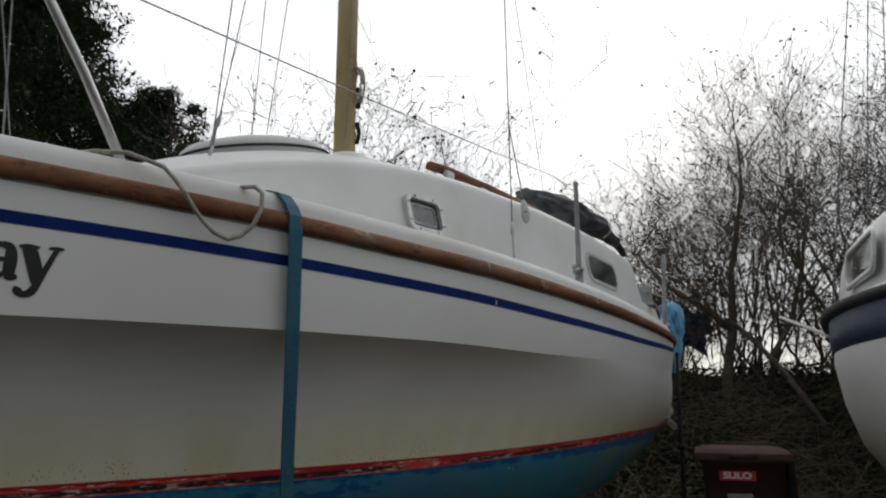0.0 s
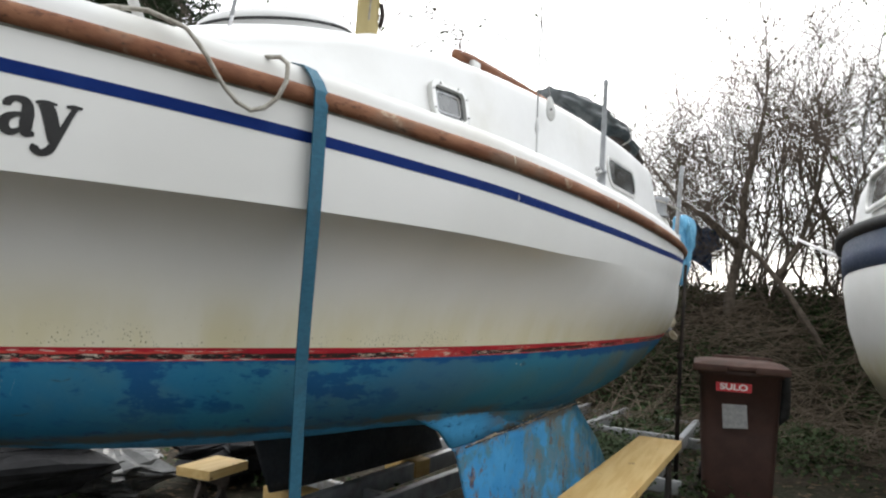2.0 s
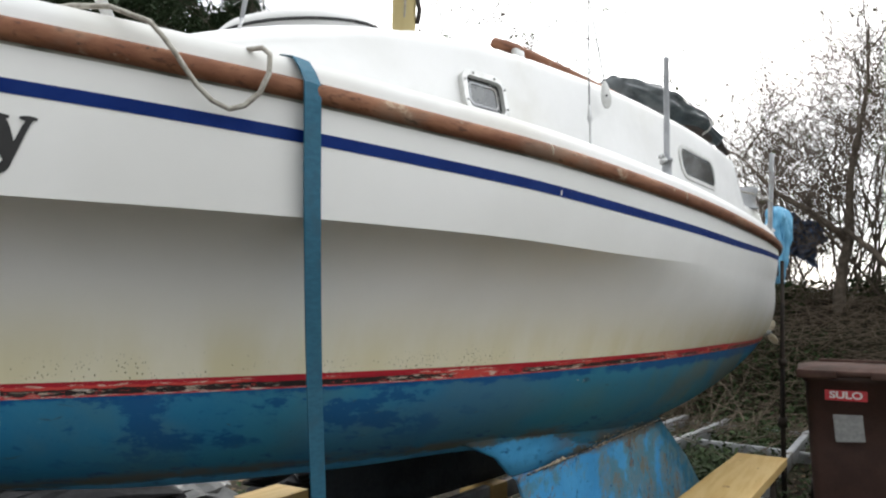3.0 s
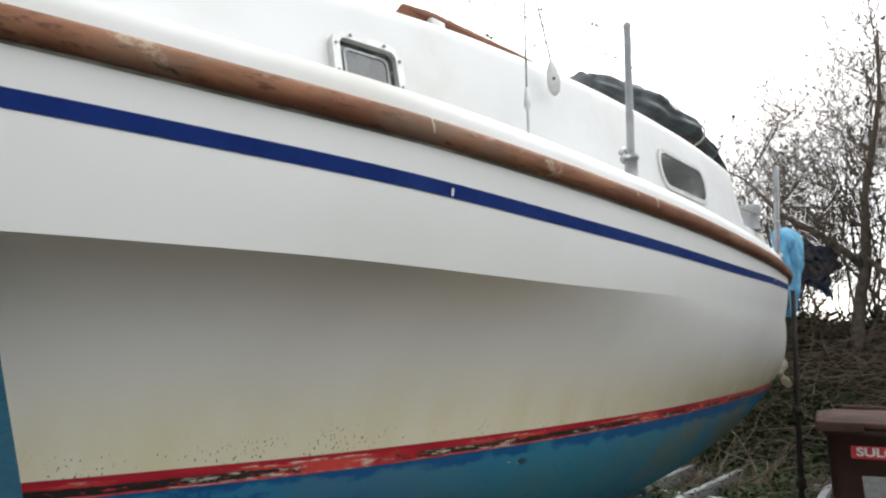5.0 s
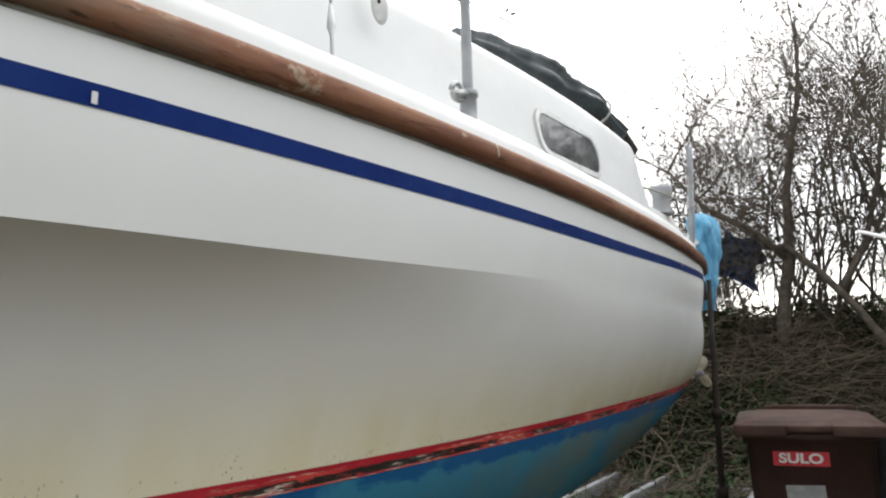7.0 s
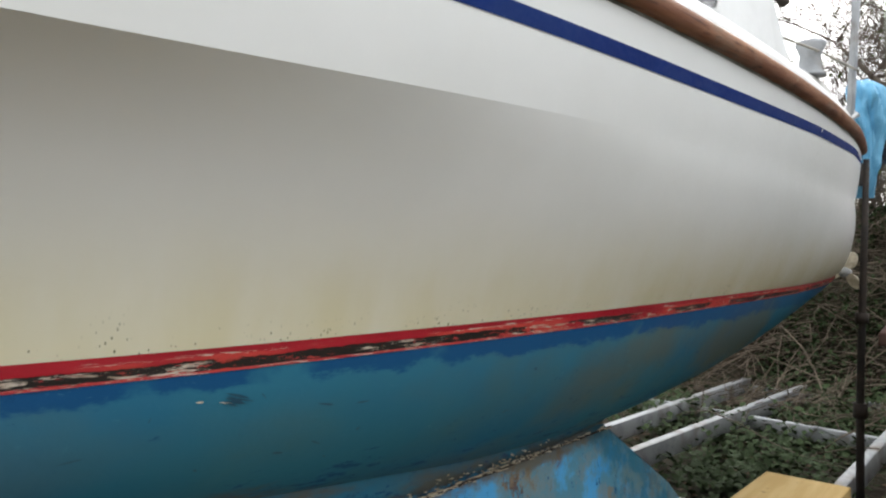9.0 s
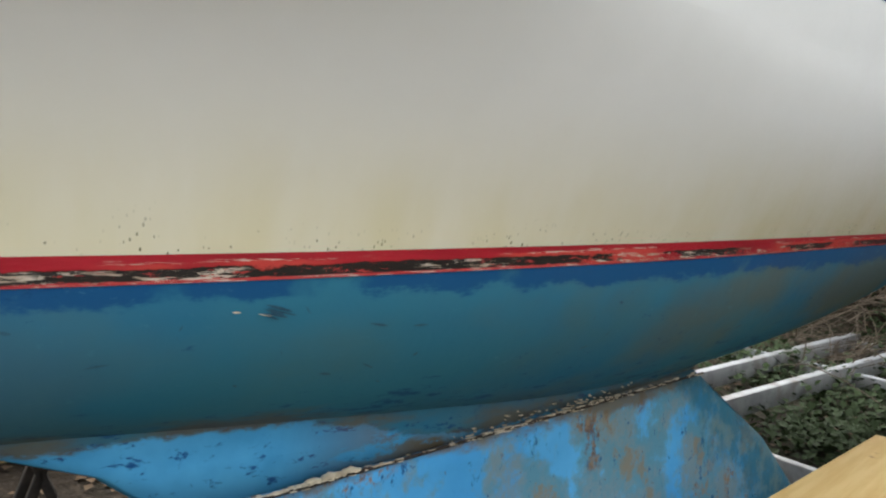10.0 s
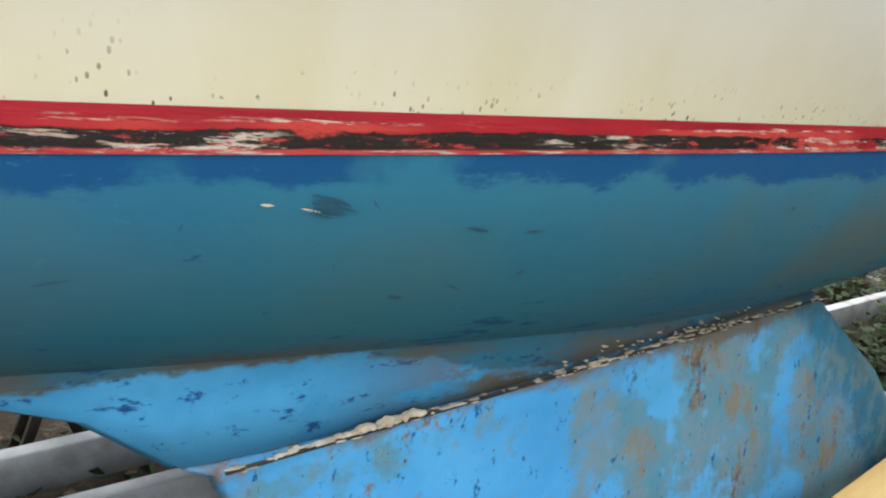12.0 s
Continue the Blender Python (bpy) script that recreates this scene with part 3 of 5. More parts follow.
def banded(fn):
    """As both(), with a map that runs along the boat and across the band."""
    bm = both(fn)
    layer = bm.loops.layers.uv.new("band")
    for f in bm.faces:
        for l in f.loops:
            u = -l.vert.co.y
            l[layer].uv = (u, (curve(REDTOP, u) - l.vert.co.z) / band_height(u))
    return bm


part("boot_stripe", banded(lambda u: [(curve(WATER, u) + 0.0015, curve(REDTOP, u)), (max(curve(WATER, u) - 0.003, 0.004), curve(REDTOP, u) - 0.5 * band_height(u)), (max(curve(WATER, u) - 0.010, 0.003), curve(REDTOP, u) - band_height(u))]), RED, boat, "chipped red boot stripe over black and cream paint")
part("bottom", both(bottom), BLUE, boat, "worn blue antifouled bottom with grey patches")
part("cove_stripe", both(lambda u: [(side_at(u, curve(STRIPE, u) + dz) + 0.0016, curve(STRIPE, u) + dz) for dz in (0.0155, -0.0155)]), NAVY, boat, "navy blue cove stripe with chips")
for du, w, h in ((4.152, 0.008, 0.016), (1.55, 0.010, 0.008), (0.42, 0.014, 0.010), (0.27, 0.02, 0.014), (0.12, 0.016, 0.012)):
    z = curve(STRIPE, du) + (0.006 if h < 0.015 else -0.004)
    part("stripe_chip", loft([[P(du + a * w / 2, side_at(du, z + b * h / 2) + 0.0035, z + b * h / 2) for a in (-1, 0.4, 1)] for b in (-1, 0, 1)]), WHITE, boat)

# transom
tr = topside(0.0) + bottom(0.0)
bm = bmesh.new()
ring = [bm.verts.new(P(-0.0, v, z)) for v, z in tr] + [bm.verts.new(P(0, -v, z)) for v, z in reversed(tr[:-1])]
bm.faces.new(ring)
part("transom", bm, GEL, boat, smooth=False)


def strake_section(u):
    """A flattened half-round batten under the toe rail."""
    b, zs = curve(BEAM, u), curve(SHEER, u)
    pts = [(b - 0.028, zs + 0.012)]
    for k in range(11):
        a = radians(-84 + 168 * k / 10)
        pts.append((b - 0.014 + 0.024 * math.cos(a) ** 0.75, zs + 0.036 + 0.025 * math.sin(a)))
    return pts + [(b - 0.03, zs + 0.062)]


part("rubbing_strake", both(strake_section), TEAK, boat, "weathered reddish teak rubbing strake")
# pale scarf joints in the strake
for uj in (4.235, 3.30):
    b, zs = curve(BEAM, uj), curve(SHEER, uj)
    part("scarf_joint", tube([P(uj + 0.003 * math.sin(3 * a), b - 0.0135 + 0.024 * math.cos(a) ** 0.75, zs + 0.036 + 0.025 * math.sin(a)) for a in [radians(q) for q in range(-30, 66, 12)]], [0.0016, 0.0026, 0.0018, 0.0028, 0.002, 0.0024, 0.0015, 0.0012], 6), FILLER, boat)
# grime streak on the hull under the strake
part("grime_line", both(lambda u: [(side_at(u, curve(SHEER, u) + 0.016) + 0.0012, curve(SHEER, u) + 0.016), (side_at(u, curve(SHEER, u) + 0.004) + 0.0012, curve(SHEER, u) + 0.004)]), GRIME, boat, "dark grime under the strake")


def gunwale(u):
    b, zs = curve(BEAM, u), curve(SHEER, u)
    i = max(b - 0.13, 0.0)
    return [(b - 0.022, zs + 0.058), (b - 0.026, zs + 0.085), (max(b - 0.040, 0.001), zs + 0.118), (max(b - 0.060, 0.0), zs + 0.126), (max(b - 0.085, 0.0), zs + 0.118), (max(b - 0.10, 0), zs + 0.10), (i, zs + 0.098)]


part("toe_rail", both(gunwale), WHITE, boat, "white moulded toe rail")
part("deck", both(lambda u: [(max(curve(BEAM, u) - 0.125, 0) * s, curve(SHEER, u) + 0.096 + 0.075 * (1 - s * s) * min(1, curve(BEAM, u))) for s in (1, 0.8, 0.55, 0.3, 0)]), WHITE, boat, "white painted side and fore deck")

# cabin
CB = [(1.15, 0.87), (2.0, 0.93), (2.8, 0.94), (3.5, 0.89), (4.1, 0.825), (4.6, 0.73), (5.0, 0.60), (5.3, 0.46)]
CT = [(1.15, 0.80), (2.0, 0.835), (2.8, 0.835), (3.3, 0.805), (3.75, 0.76), (4.1, 0.70), (4.4, 0.625), (4.8, 0.50), (5.1, 0.42), (5.3, 0.36)]
CZ = [(1.15, 2.33), (1.5, 2.352), (2.0, 2.368), (2.7, 2.370), (3.3, 2.360), (3.75, 2.345), (4.1, 2.318), (4.4, 2.27), (4.8, 2.17), (5.1, 2.06), (5.3, 1.97)]
CC = [(1.15, 2.43), (2.0, 2.50), (3.0, 2.535), (3.6, 2.53), (4.0, 2.485), (4.4, 2.40), (4.8, 2.255), (5.1, 2.10), (5.3, 1.98)]


def cabin_section(u):
    b, t, z, c = curve(CB, u), curve(CT, u), curve(CZ, u), curve(CC, u)
    base = curve(SHEER, u) + 0.10
    z, c = max(z, base + 0.004), max(c, base + 0.006)
    r = min(0.055, (z - base) * 0.5)
    out = [(b, base), (b - 0.008, base + 0.012), (b - 0.012 - (b - t) * 0.25, base + (z - base) * 0.3), (b - (b - t) * 0.62 - 0.006, base + (z - base) * 0.65)]
    for k in range(7):
        s = k / 6
        out.append(bez((t + 0.012, z - r), (t, z - 0.3 * r), (t - 0.25 * r, z), (t - 1.3 * r, z + 0.10 * (c - z)), s))
    for s in (0.75, 0.5, 0.25, 0.0):
        out.append(((t - 1.3 * r) * s, c - (c - z) * 0.9 * s * s))
    return out


US_hull = US
US = [1.36, *np.arange(1.42, 5.3, 0.08), 5.3]
part("cabin_top", both(cabin_section), WHITE, boat, "white cabin top with rounded shoulders")
US = US_hull
# sloping aft bulkhead
sec = cabin_section(1.36)
top_in = [P(1.36, v, z) for v, z in sec]
lean = [P(1.36 - 0.42 * (2.36 - z) * 0.9, v, z) for v, z in sec]
rows = [top_in + [P(1.36, -v, z) for v, z in reversed(sec[:-1])], lean + [P(1.36 - 0.42 * (2.36 - z) * 0.9, -v, z) for v, z in reversed(sec[:-1])]]
bm = loft(rows)
bm.faces.new([v for v in bm.verts][len(rows[0]):])
part("cabin_bulkhead", bm, WHITE, boat, smooth=False)
# cockpit coaming behind the cabin
for s in (1, -1):
    part("coaming", loft([[P(u, s * (0.74 + 0.02 * u), 1.84), P(u, s * (0.72 + 0.02 * u), h - 0.02), P(u, s * (0.70 + 0.02 * u), h), P(u, s * (0.62 + 0.02 * u), h), P(u, s * (0.60 + 0.02 * u), 1.84)] for u, h in ((1.12, 2.13), (0.8, 2.10), (0.5, 2.09), (0.35, 2.0), (0.2, 1.9))], True, True), WHITE, boat)


def cabin_side(u, z):
    sec = cabin_section(u)
    for (v0, z0), (v1, z1) in zip(sec, sec[1:]):
        if z0 <= z <= z1:
            return v0 + (v1 - v0) * (z - z0) / (z1 - z0)
    return sec[0][0]


def on_cabin(u, z):
    """A frame on the cabin side: x forward to aft, y up, z outward."""
    p = Vector(P(u, cabin_side(u, z), z))
    x = (Vector(P(u - 0.1, cabin_side(u - 0.1, z), z)) - Vector(P(u + 0.1, cabin_side(u + 0.1, z), z))).normalized()
    y = (Vector(P(u, cabin_side(u, z + 0.05), z + 0.05)) - Vector(P(u, cabin_side(u, z - 0.05), z - 0.05))).normalized()
    n = x.cross(y).normalized()
    y = n.cross(x)
    m = Matrix((x, y, n)).transposed().to_4x4()
    m.translation = p
    return m


def window(u, z, w, h, rr, rim, label, deep):
    m = on_cabin(u, z)
    win = part("window", slab(rounded(w - 0.002, h - 0.002, rr), 0.004, m @ Matrix.Translation((0, 0, 0.001)), 0), GLASS, boat, label, smooth=False)
    part("window_frame", ringplate(rounded(w + 2 * rim, h + 2 * rim, rr + rim), rounded(w, h, rr), 0.014 + deep, m @ Matrix.Translation((0, 0, -0.006))), FRAME, win, smooth=False)
    if deep:
        part("inner_frame", ringplate(rounded(w - 0.035, h - 0.035, rr * 0.8), rounded(w - 0.05, h - 0.05, rr * 0.75), 0.008, m), GALV, win, smooth=False)
        for k in range(8):
            a = 2 * math.pi * (k + 0.5) / 8
            bmb = bmesh.new()
            bmesh.ops.create_cone(bmb, cap_ends=True, segments=8, radius1=0.005, radius2=0.004, depth=0.006, matrix=m @ Matrix.Translation(((w + rim) / 2 * max(-1, min(1, 1.4 * math.cos(a))), (h + rim) / 2 * max(-1, min(1, 1.4 * math.sin(a))), 0.026)))
            part("screw", bmb, STEEL, win)
    return win


window(4.015, 2.100, 0.18, 0.128, 0.022, 0.022, "small dark opening window in a clouded frame", 0.014)
window(2.14, 2.128, 0.52, 0.150, 0.06, 0.022, "dark oval cabin window reflecting branches", 0.0)

# fore hatch, mast step and mast
hatch_m = pose(0.0, -4.23, 2.405, 11, 0, 0)
prof = [(0.0, 0.10), (0.12, 0.098), (0.22, 0.088), (0.28, 0.07), (0.305, 0.05), (0.31, 0.03), (0.305, 0.0), (0.30, -0.10)]
hatch = part("fore_hatch", loft([[(r * math.cos(a), 1.15 * r * math.sin(a), z) for a in [2 * math.pi * q / 32 for q in range(32)]] for r, z in prof[1:]], True, True), WHITE, boat, "round white domed fore hatch")
hatch.matrix_basis = hatch_m
part("hatch_seal", tube([(0.313 * math.cos(a), 1.15 * 0.313 * math.sin(a), 0.026) for a in [2 * math.pi * q / 32 for q in range(33)]], 0.006, 6), RUBBER, hatch)
tang = part("stay_plate", tube([P(4.70, 0.255, 2.30), P(4.735, 0.28, 2.235), P(4.80, 0.31, 2.19)], 0.007, 6), GALV, boat, "steel plate holding the inner stay")
part("toggle", tube([P(4.70, 0.25, 2.30), P(4.685, 0.25, 2.39), P(4.68, 0.25, 2.40), P(4.66, 0.25, 2.46)], [0.008, 0.008, 0.012, 0.004], 8), GALV, tang)
step_m = Matrix.Translation(P(3.62, 0, 2.53))
part("mast_step", loft([[(x * (1 - 0.25 * k), y * (1 - 0.45 * k), 0.09 * k - 0.04) for x, y in rounded(0.5, 0.62, 0.15)] for k in (0, 0.35, 0.75, 1.0)], True, True), WHITE, boat, "white moulded mast step").matrix_basis = step_m
part("deck_line", tube([P(3.5, 0.20, 2.60), P(3.3, 0.24, 2.56), P(3.12, 0.30, 2.53), P(3.0, 0.34, 2.52)], 0.005, 6), ROPE, boat, "grey line led aft along the cabin top")
mast = part("mast", tube([P(3.62, 0, 2.55), P(3.62, 0.005, 4.0), P(3.62, 0.012, 6.0), P(3.62, 0.02, 9.6)], [0.058, 0.056, 0.055, 0.045], 14), CREAM, boat, "tall mast in worn cream paint")
part("mast_track", tube([P(3.555, 0, 2.6), P(3.555, 0.02, 9.4)], 0.008, 6), STEEL, mast)
for z, s in ((2.95, 1), (3.25, -1), (2.75, 1)):
    part("cleat", tube([P(3.62 - 0.03, 0.062 * s, z - 0.06), P(3.62 - 0.03, 0.075 * s, z), P(3.62 - 0.03, 0.062 * s, z + 0.06)], 0.012, 6), DARKSTEEL, mast)
coil = []
for k in range(70):
    a = k * 0.42
    coil.append(P(3.60 + 0.02 * math.sin(a * 0.3), 0.07 + 0.035 * math.cos(a), 3.02 + 0.10 * math.sin(a)))
part("rope_coil", tube(coil, 0.006, 5), ROPE, mast, "coiled grey halyard")
part("halyard", tube([P(3.67, 0.05, 2.7), P(3.66, 0.07, 3.2), P(3.665, 0.05, 4.2), P(3.65, 0.03, 9.4)], 0.005, 5), ROPE, mast)

# standing rigging
def shroud(a, b, r=0.0032):
    return part("stay", tube([a, b], r, 5), WIRE, boat)


shroud(P(3.448, 0.905, 2.14), P(3.49, 0.88, 6.2))
shroud(P(3.245, 0.872, 2.33), P(3.452, 0.902, 2.66), 0.0035)
shroud(P(3.49, -0.925, 2.0), P(3.6, -0.5, 6.2))
shroud(P(1.45, 0.20, 2.86), P(2.70, 0.2, 7.2), 0.0028)
shroud(P(6.45, 0, 2.0), P(3.7, 0.02, 9.2))
shroud(P(4.70, 0.25, 2.30), P(4.40, 0.25, 5.7), 0.003)
shroud(P(4.69, 0.25, 2.32), P(4.10, 0.25, 5.7), 0.0025)
shroud(P(4.19, 0.0, 2.50), P(3.72, 0.0, 6.05), 0.0025)
shroud(P(5.47, 0.30, 2.0), P(5.60, 0.30, 4.4), 0.0028)
shroud(P(5.44, 0.30, 2.0), P(5.72, 0.30, 3.6), 0.0022)
# long line from the bow to the boom end
part("topping_line", tube([P(5.62, 0.30, 2.672), P(5.088, 0.30, 2.713), P(4.032, 0.30, 2.797), P(2.6, 0.30, 2.92), P(1.473, 0.30, 3.03), P(0.4, 0.32, 2.95)], 0.0038, 5), WIRE, boat, "slack grey line to the boom end")
part("turnbuckle", tube([P(3.449, 0.912, 1.96), P(3.449, 0.911, 2.0), P(3.449, 0.910, 2.03), P(3.449, 0.908, 2.10), P(3.449, 0.907, 2.12), P(3.449, 0.906, 2.14), P(3.449, 0.905, 2.18)], [0.006, 0.007, 0.0045, 0.0045, 0.011, 0.009, 0.004], 8), STEEL, boat, "steel rigging screw")
block_m = Matrix.Translation(P(3.232, 0.868, 2.285)) @ pose(0, 0, 0, 0, 0, -50) @ pose(0, 0, 0, 0, 90, 0) @ pose(0, 0, 0, 0, 0, 98)
blk = part("block", slab([((0.021 - 0.005 * math.sin(a)) * math.cos(a), 0.062 * math.sin(a) - 0.006) for a in [2 * math.pi * q / 18 for q in range(18)]], 0.020, block_m), FRAME, boat, "pale pulley block")
part("sheave_pin", tube([block_m @ Vector((0, -0.012, -0.003)), block_m @ Vector((0, -0.012, 0.024))], 0.005, 8), DARKSTEEL, blk)
part("chain_plate", box((0.02, 0.06, 0.06), P(3.449, 0.918, 1.94), 0.004), STEEL, boat)

# stanchion
st = part("stanchion", tube([P(3.26, 1.158, 1.86), P(3.26, 1.158, 1.90), P(3.26, 1.160, 2.36), P(3.26, 1.160, 2.375), P(3.26, 1.160, 2.385)], [0.0125, 0.0125, 0.0115, 0.014, 0.008], 12), GALV, boat, "grey steel stanchion")
part("socket", tube([P(3.26, 1.158, 1.855), P(3.26, 1.158, 1.862), P(3.26, 1.158, 1.865), P(3.26, 1.158, 1.94), P(3.26, 1.158, 1.942), P(3.26, 1.158, 1.955)], [0.034, 0.032, 0.021, 0.019, 0.024, 0.024], 12), GALV, st)
part("shackle", tube([P(3.28 + 0.022 * math.cos(a) + 0.02, 1.155, 1.945 + 0.02 * math.sin(a)) for a in [q * 0.5 for q in range(12)]], 0.007, 6), STEEL, st)
part("toggle", tube([P(3.275, 1.158, 1.945), P(3.33, 1.165, 1.93)], [0.013, 0.009], 8), STEEL, st)

# pulpit leg, grab rail, sail bundle
part("pulpit", tube([P(5.305, 0.655, 1.94), P(5.466, 0.66, 2.195), P(5.583, 0.66, 2.36), P(5.75, 0.6, 2.5), P(6.3, 0.3, 2.56), P(6.55, 0.0, 2.57), P(6.3, -0.3, 2.56), P(5.7, -0.62, 2.5), P(5.3, -0.65, 1.95)], 0.0135, 10), STEEL, boat, "dull steel bow pulpit")
rail = part("grab_rail", tube([P(3.70, 0.585, 2.435), P(3.68, 0.585, 2.450), P(3.55, 0.59, 2.462), P(3.1, 0.61, 2.468), P(2.7, 0.62, 2.468), P(2.2, 0.625, 2.46)], [0.010, 0.022, 0.026, 0.024, 0.022, 0.02], 10), TEAK, boat, "rounded reddish wooden grab rail")
for u in (3.55, 3.2, 2.8):
    part("rail_foot", box((0.03, 0.07, 0.05), P(u, 0.615, 2.425), 0.008), WHITE, rail)

rows = []
for k in range(44):
    s = k / 43
    u = 2.10 - 1.85 * s
    fat = 0.036 + 0.050 * math.sin(math.pi * min(1, s * 1.15 + 0.05)) ** 0.6
    ring = []
    for q in range(30):
        a = 2 * math.pi * q / 30
        crease = abs(math.sin(3.5 * a + 1.8 * noise.noise((u * 2.2, 3, 1)))) - 0.5
        wob = 1 + 0.26 * crease + 0.30 * noise.noise((u * 3.0, math.cos(a) * 1.4, math.sin(a) * 1.4 + 3)) + 0.10 * noise.noise((u * 14, math.cos(a) * 4, math.sin(a) * 4))
        ring.append(P(u, 0.34 + 1.6 * fat * wob * math.cos(a), 2.715 + 0.11 * s + fat * wob * math.sin(a) - 0.10 * max(0, s - 0.75) / 0.25))
    rows.append(ring)
part("furled_sail", loft(rows, True, True), CANVAS, boat, "dark green sailcloth lashed loosely over the boom")
part("boom", tube([P(2.02, 0.33, 2.66), P(1.5, 0.33, 2.69), P(0.25, 0.34, 2.74), P(0.02, 0.34, 2.66)], [0.04, 0.04, 0.038, 0.03], 10), DARKSTEEL, boat, "dark boom")
part("lashing", tube([P(0.62, 0.34 + 0.10 * math.cos(a), 2.78 + 0.08 * math.sin(a)) for a in [q * 0.5 for q in range(14)]], 0.008, 5), FRAME, boat)

# mooring line hanging over the strake
loop = ((5.337, 0.0, 1.936), (5.318, 0.012, 1.905), (5.295, 0.016, 1.872), (5.272, 0.014, 1.838), (5.249, 0.012, 1.807), (5.215, 0.006, 1.778), (5.179, 0.003, 1.765), (5.150, 0.006, 1.777), (5.123, 0.014, 1.810), (5.108, 0.020, 1.858), (5.104, 0.014, 1.905), (5.108, -0.01, 1.925), (5.115, -0.06, 1.93))
pts = [P(5.52, 0.60, 1.955), P(5.44, 0.70, 1.975), P(5.39, 0.77, 1.972)] + [P(u, curve(BEAM, u) + 0.012 + o, z) for u, o, z in loop]
part("rope", tube(pts, 0.0065, 6), ROPE, boat, "worn grey rope looped over the strake")

# name on the bow
def stroke(points, widths, n=28):
    """A flat brush stroke along a smooth line, as rows of point pairs."""
    ts = np.linspace(0, len(points) - 1, n)
    ix = list(range(len(points)))
    mids = [(curve(list(zip(ix, [p[0] for p in points])), t), curve(list(zip(ix, [p[1] for p in points])), t)) for t in ts]
    rows = []
    for k, (x, y) in enumerate(mids):
        a, b = mids[max(k - 1, 0)], mids[min(k + 1, n - 1)]
        dx, dy = b[0] - a[0], b[1] - a[1]
        d = math.hypot(dx, dy) or 1
        w = curve(list(zip(ix, widths)), ts[k]) * 0.58
        rows.append([(x - dy / d * w, y + dx / d * w), (x + dy / d * w, y - dx / d * w)])
    return rows


LETTERS = {
    "a": [([(0.16, 0.74), (0.17, 0.86), (0.36, 0.97), (0.62, 0.90), (0.70, 0.62), (0.70, 0.30), (0.74, 0.10), (0.95, 0.06)], [0.18, 0.20, 0.14, 0.22, 0.30, 0.30, 0.26, 0.08]),
          ([(0.64, 0.56), (0.40, 0.54), (0.18, 0.40), (0.16, 0.18), (0.34, 0.05), (0.58, 0.16), (0.66, 0.30)], [0.08, 0.13, 0.22, 0.24, 0.17, 0.12, 0.08])],
    "y": [([(0.14, 0.96), (0.30, 0.70), (0.52, 0.05), (0.56, -0.05)], [0.24, 0.32, 0.30, 0.2]),
          ([(0.92, 0.95), (0.80, 0.66), (0.58, 0.02), (0.44, -0.30), (0.24, -0.40), (0.08, -0.30), (0.10, -0.20)], [0.12, 0.13, 0.16, 0.20, 0.16, 0.18, 0.16]),
          ([(-0.06, 0.955), (0.16, 0.97), (0.46, 0.955)], [0.06, 0.12, 0.06]), ([(0.68, 0.955), (0.88, 0.96), (1.08, 0.955)], [0.06, 0.11, 0.06])],
    "l": [([(0.28, 1.52), (0.28, 0.8), (0.28, 0.04)], [0.28, 0.28, 0.28]), ([(0.02, 0.05), (0.28, 0.05), (0.54, 0.05)], [0.05, 0.11, 0.05]), ([(0.0, 1.50), (0.2, 1.47), (0.36, 1.47)], [0.05, 0.10, 0.10])],
}
# the end of the boat's name
for ch, u_left, width in (("l", 5.690, 0.058), ("a", 5.648, 0.068), ("y", 5.586, 0.074)):
    bm = bmesh.new()
    for k, (points, widths) in enumerate(LETTERS[ch]):
        rows = []
        for pair in stroke(points, widths):
            row = []
            for x, y in pair:
                u, z = u_left - x * width, 1.622 + 0.082 * y
                row.append(bm.verts.new(P(u, side_at(u, z) + 0.002 + 0.0003 * k, z)))
            rows.append(row)
        for a, b in zip(rows, rows[1:]):
            bm.faces.new((a[0], a[1], b[1], b[0]))
    part("name_letter", bm, BLACK, boat, "black painted serif letter on the bow", smooth=False)

# twin keels: moulded stub, seam and plate
def lens(u0, u1, thick, vc, z, n=16):
    """A keel's section: blunt ahead, fine aft."""
    out = []
    for k in range(2 * n):
        a = math.pi * 2 * k / (2 * n)
        s = 0.5 + 0.5 * math.cos(a)
        out.append(P(u1 + (u0 - u1) * s, vc + thick * math.sin(a) * (0.55 + 0.45 * (s ** 0.5)) * 0.9, z(u1 + (u0 - u1) * s)))
    return out


def seam(u):
    return 0.662 + 0.086 * (3.66 - u) / 1.42


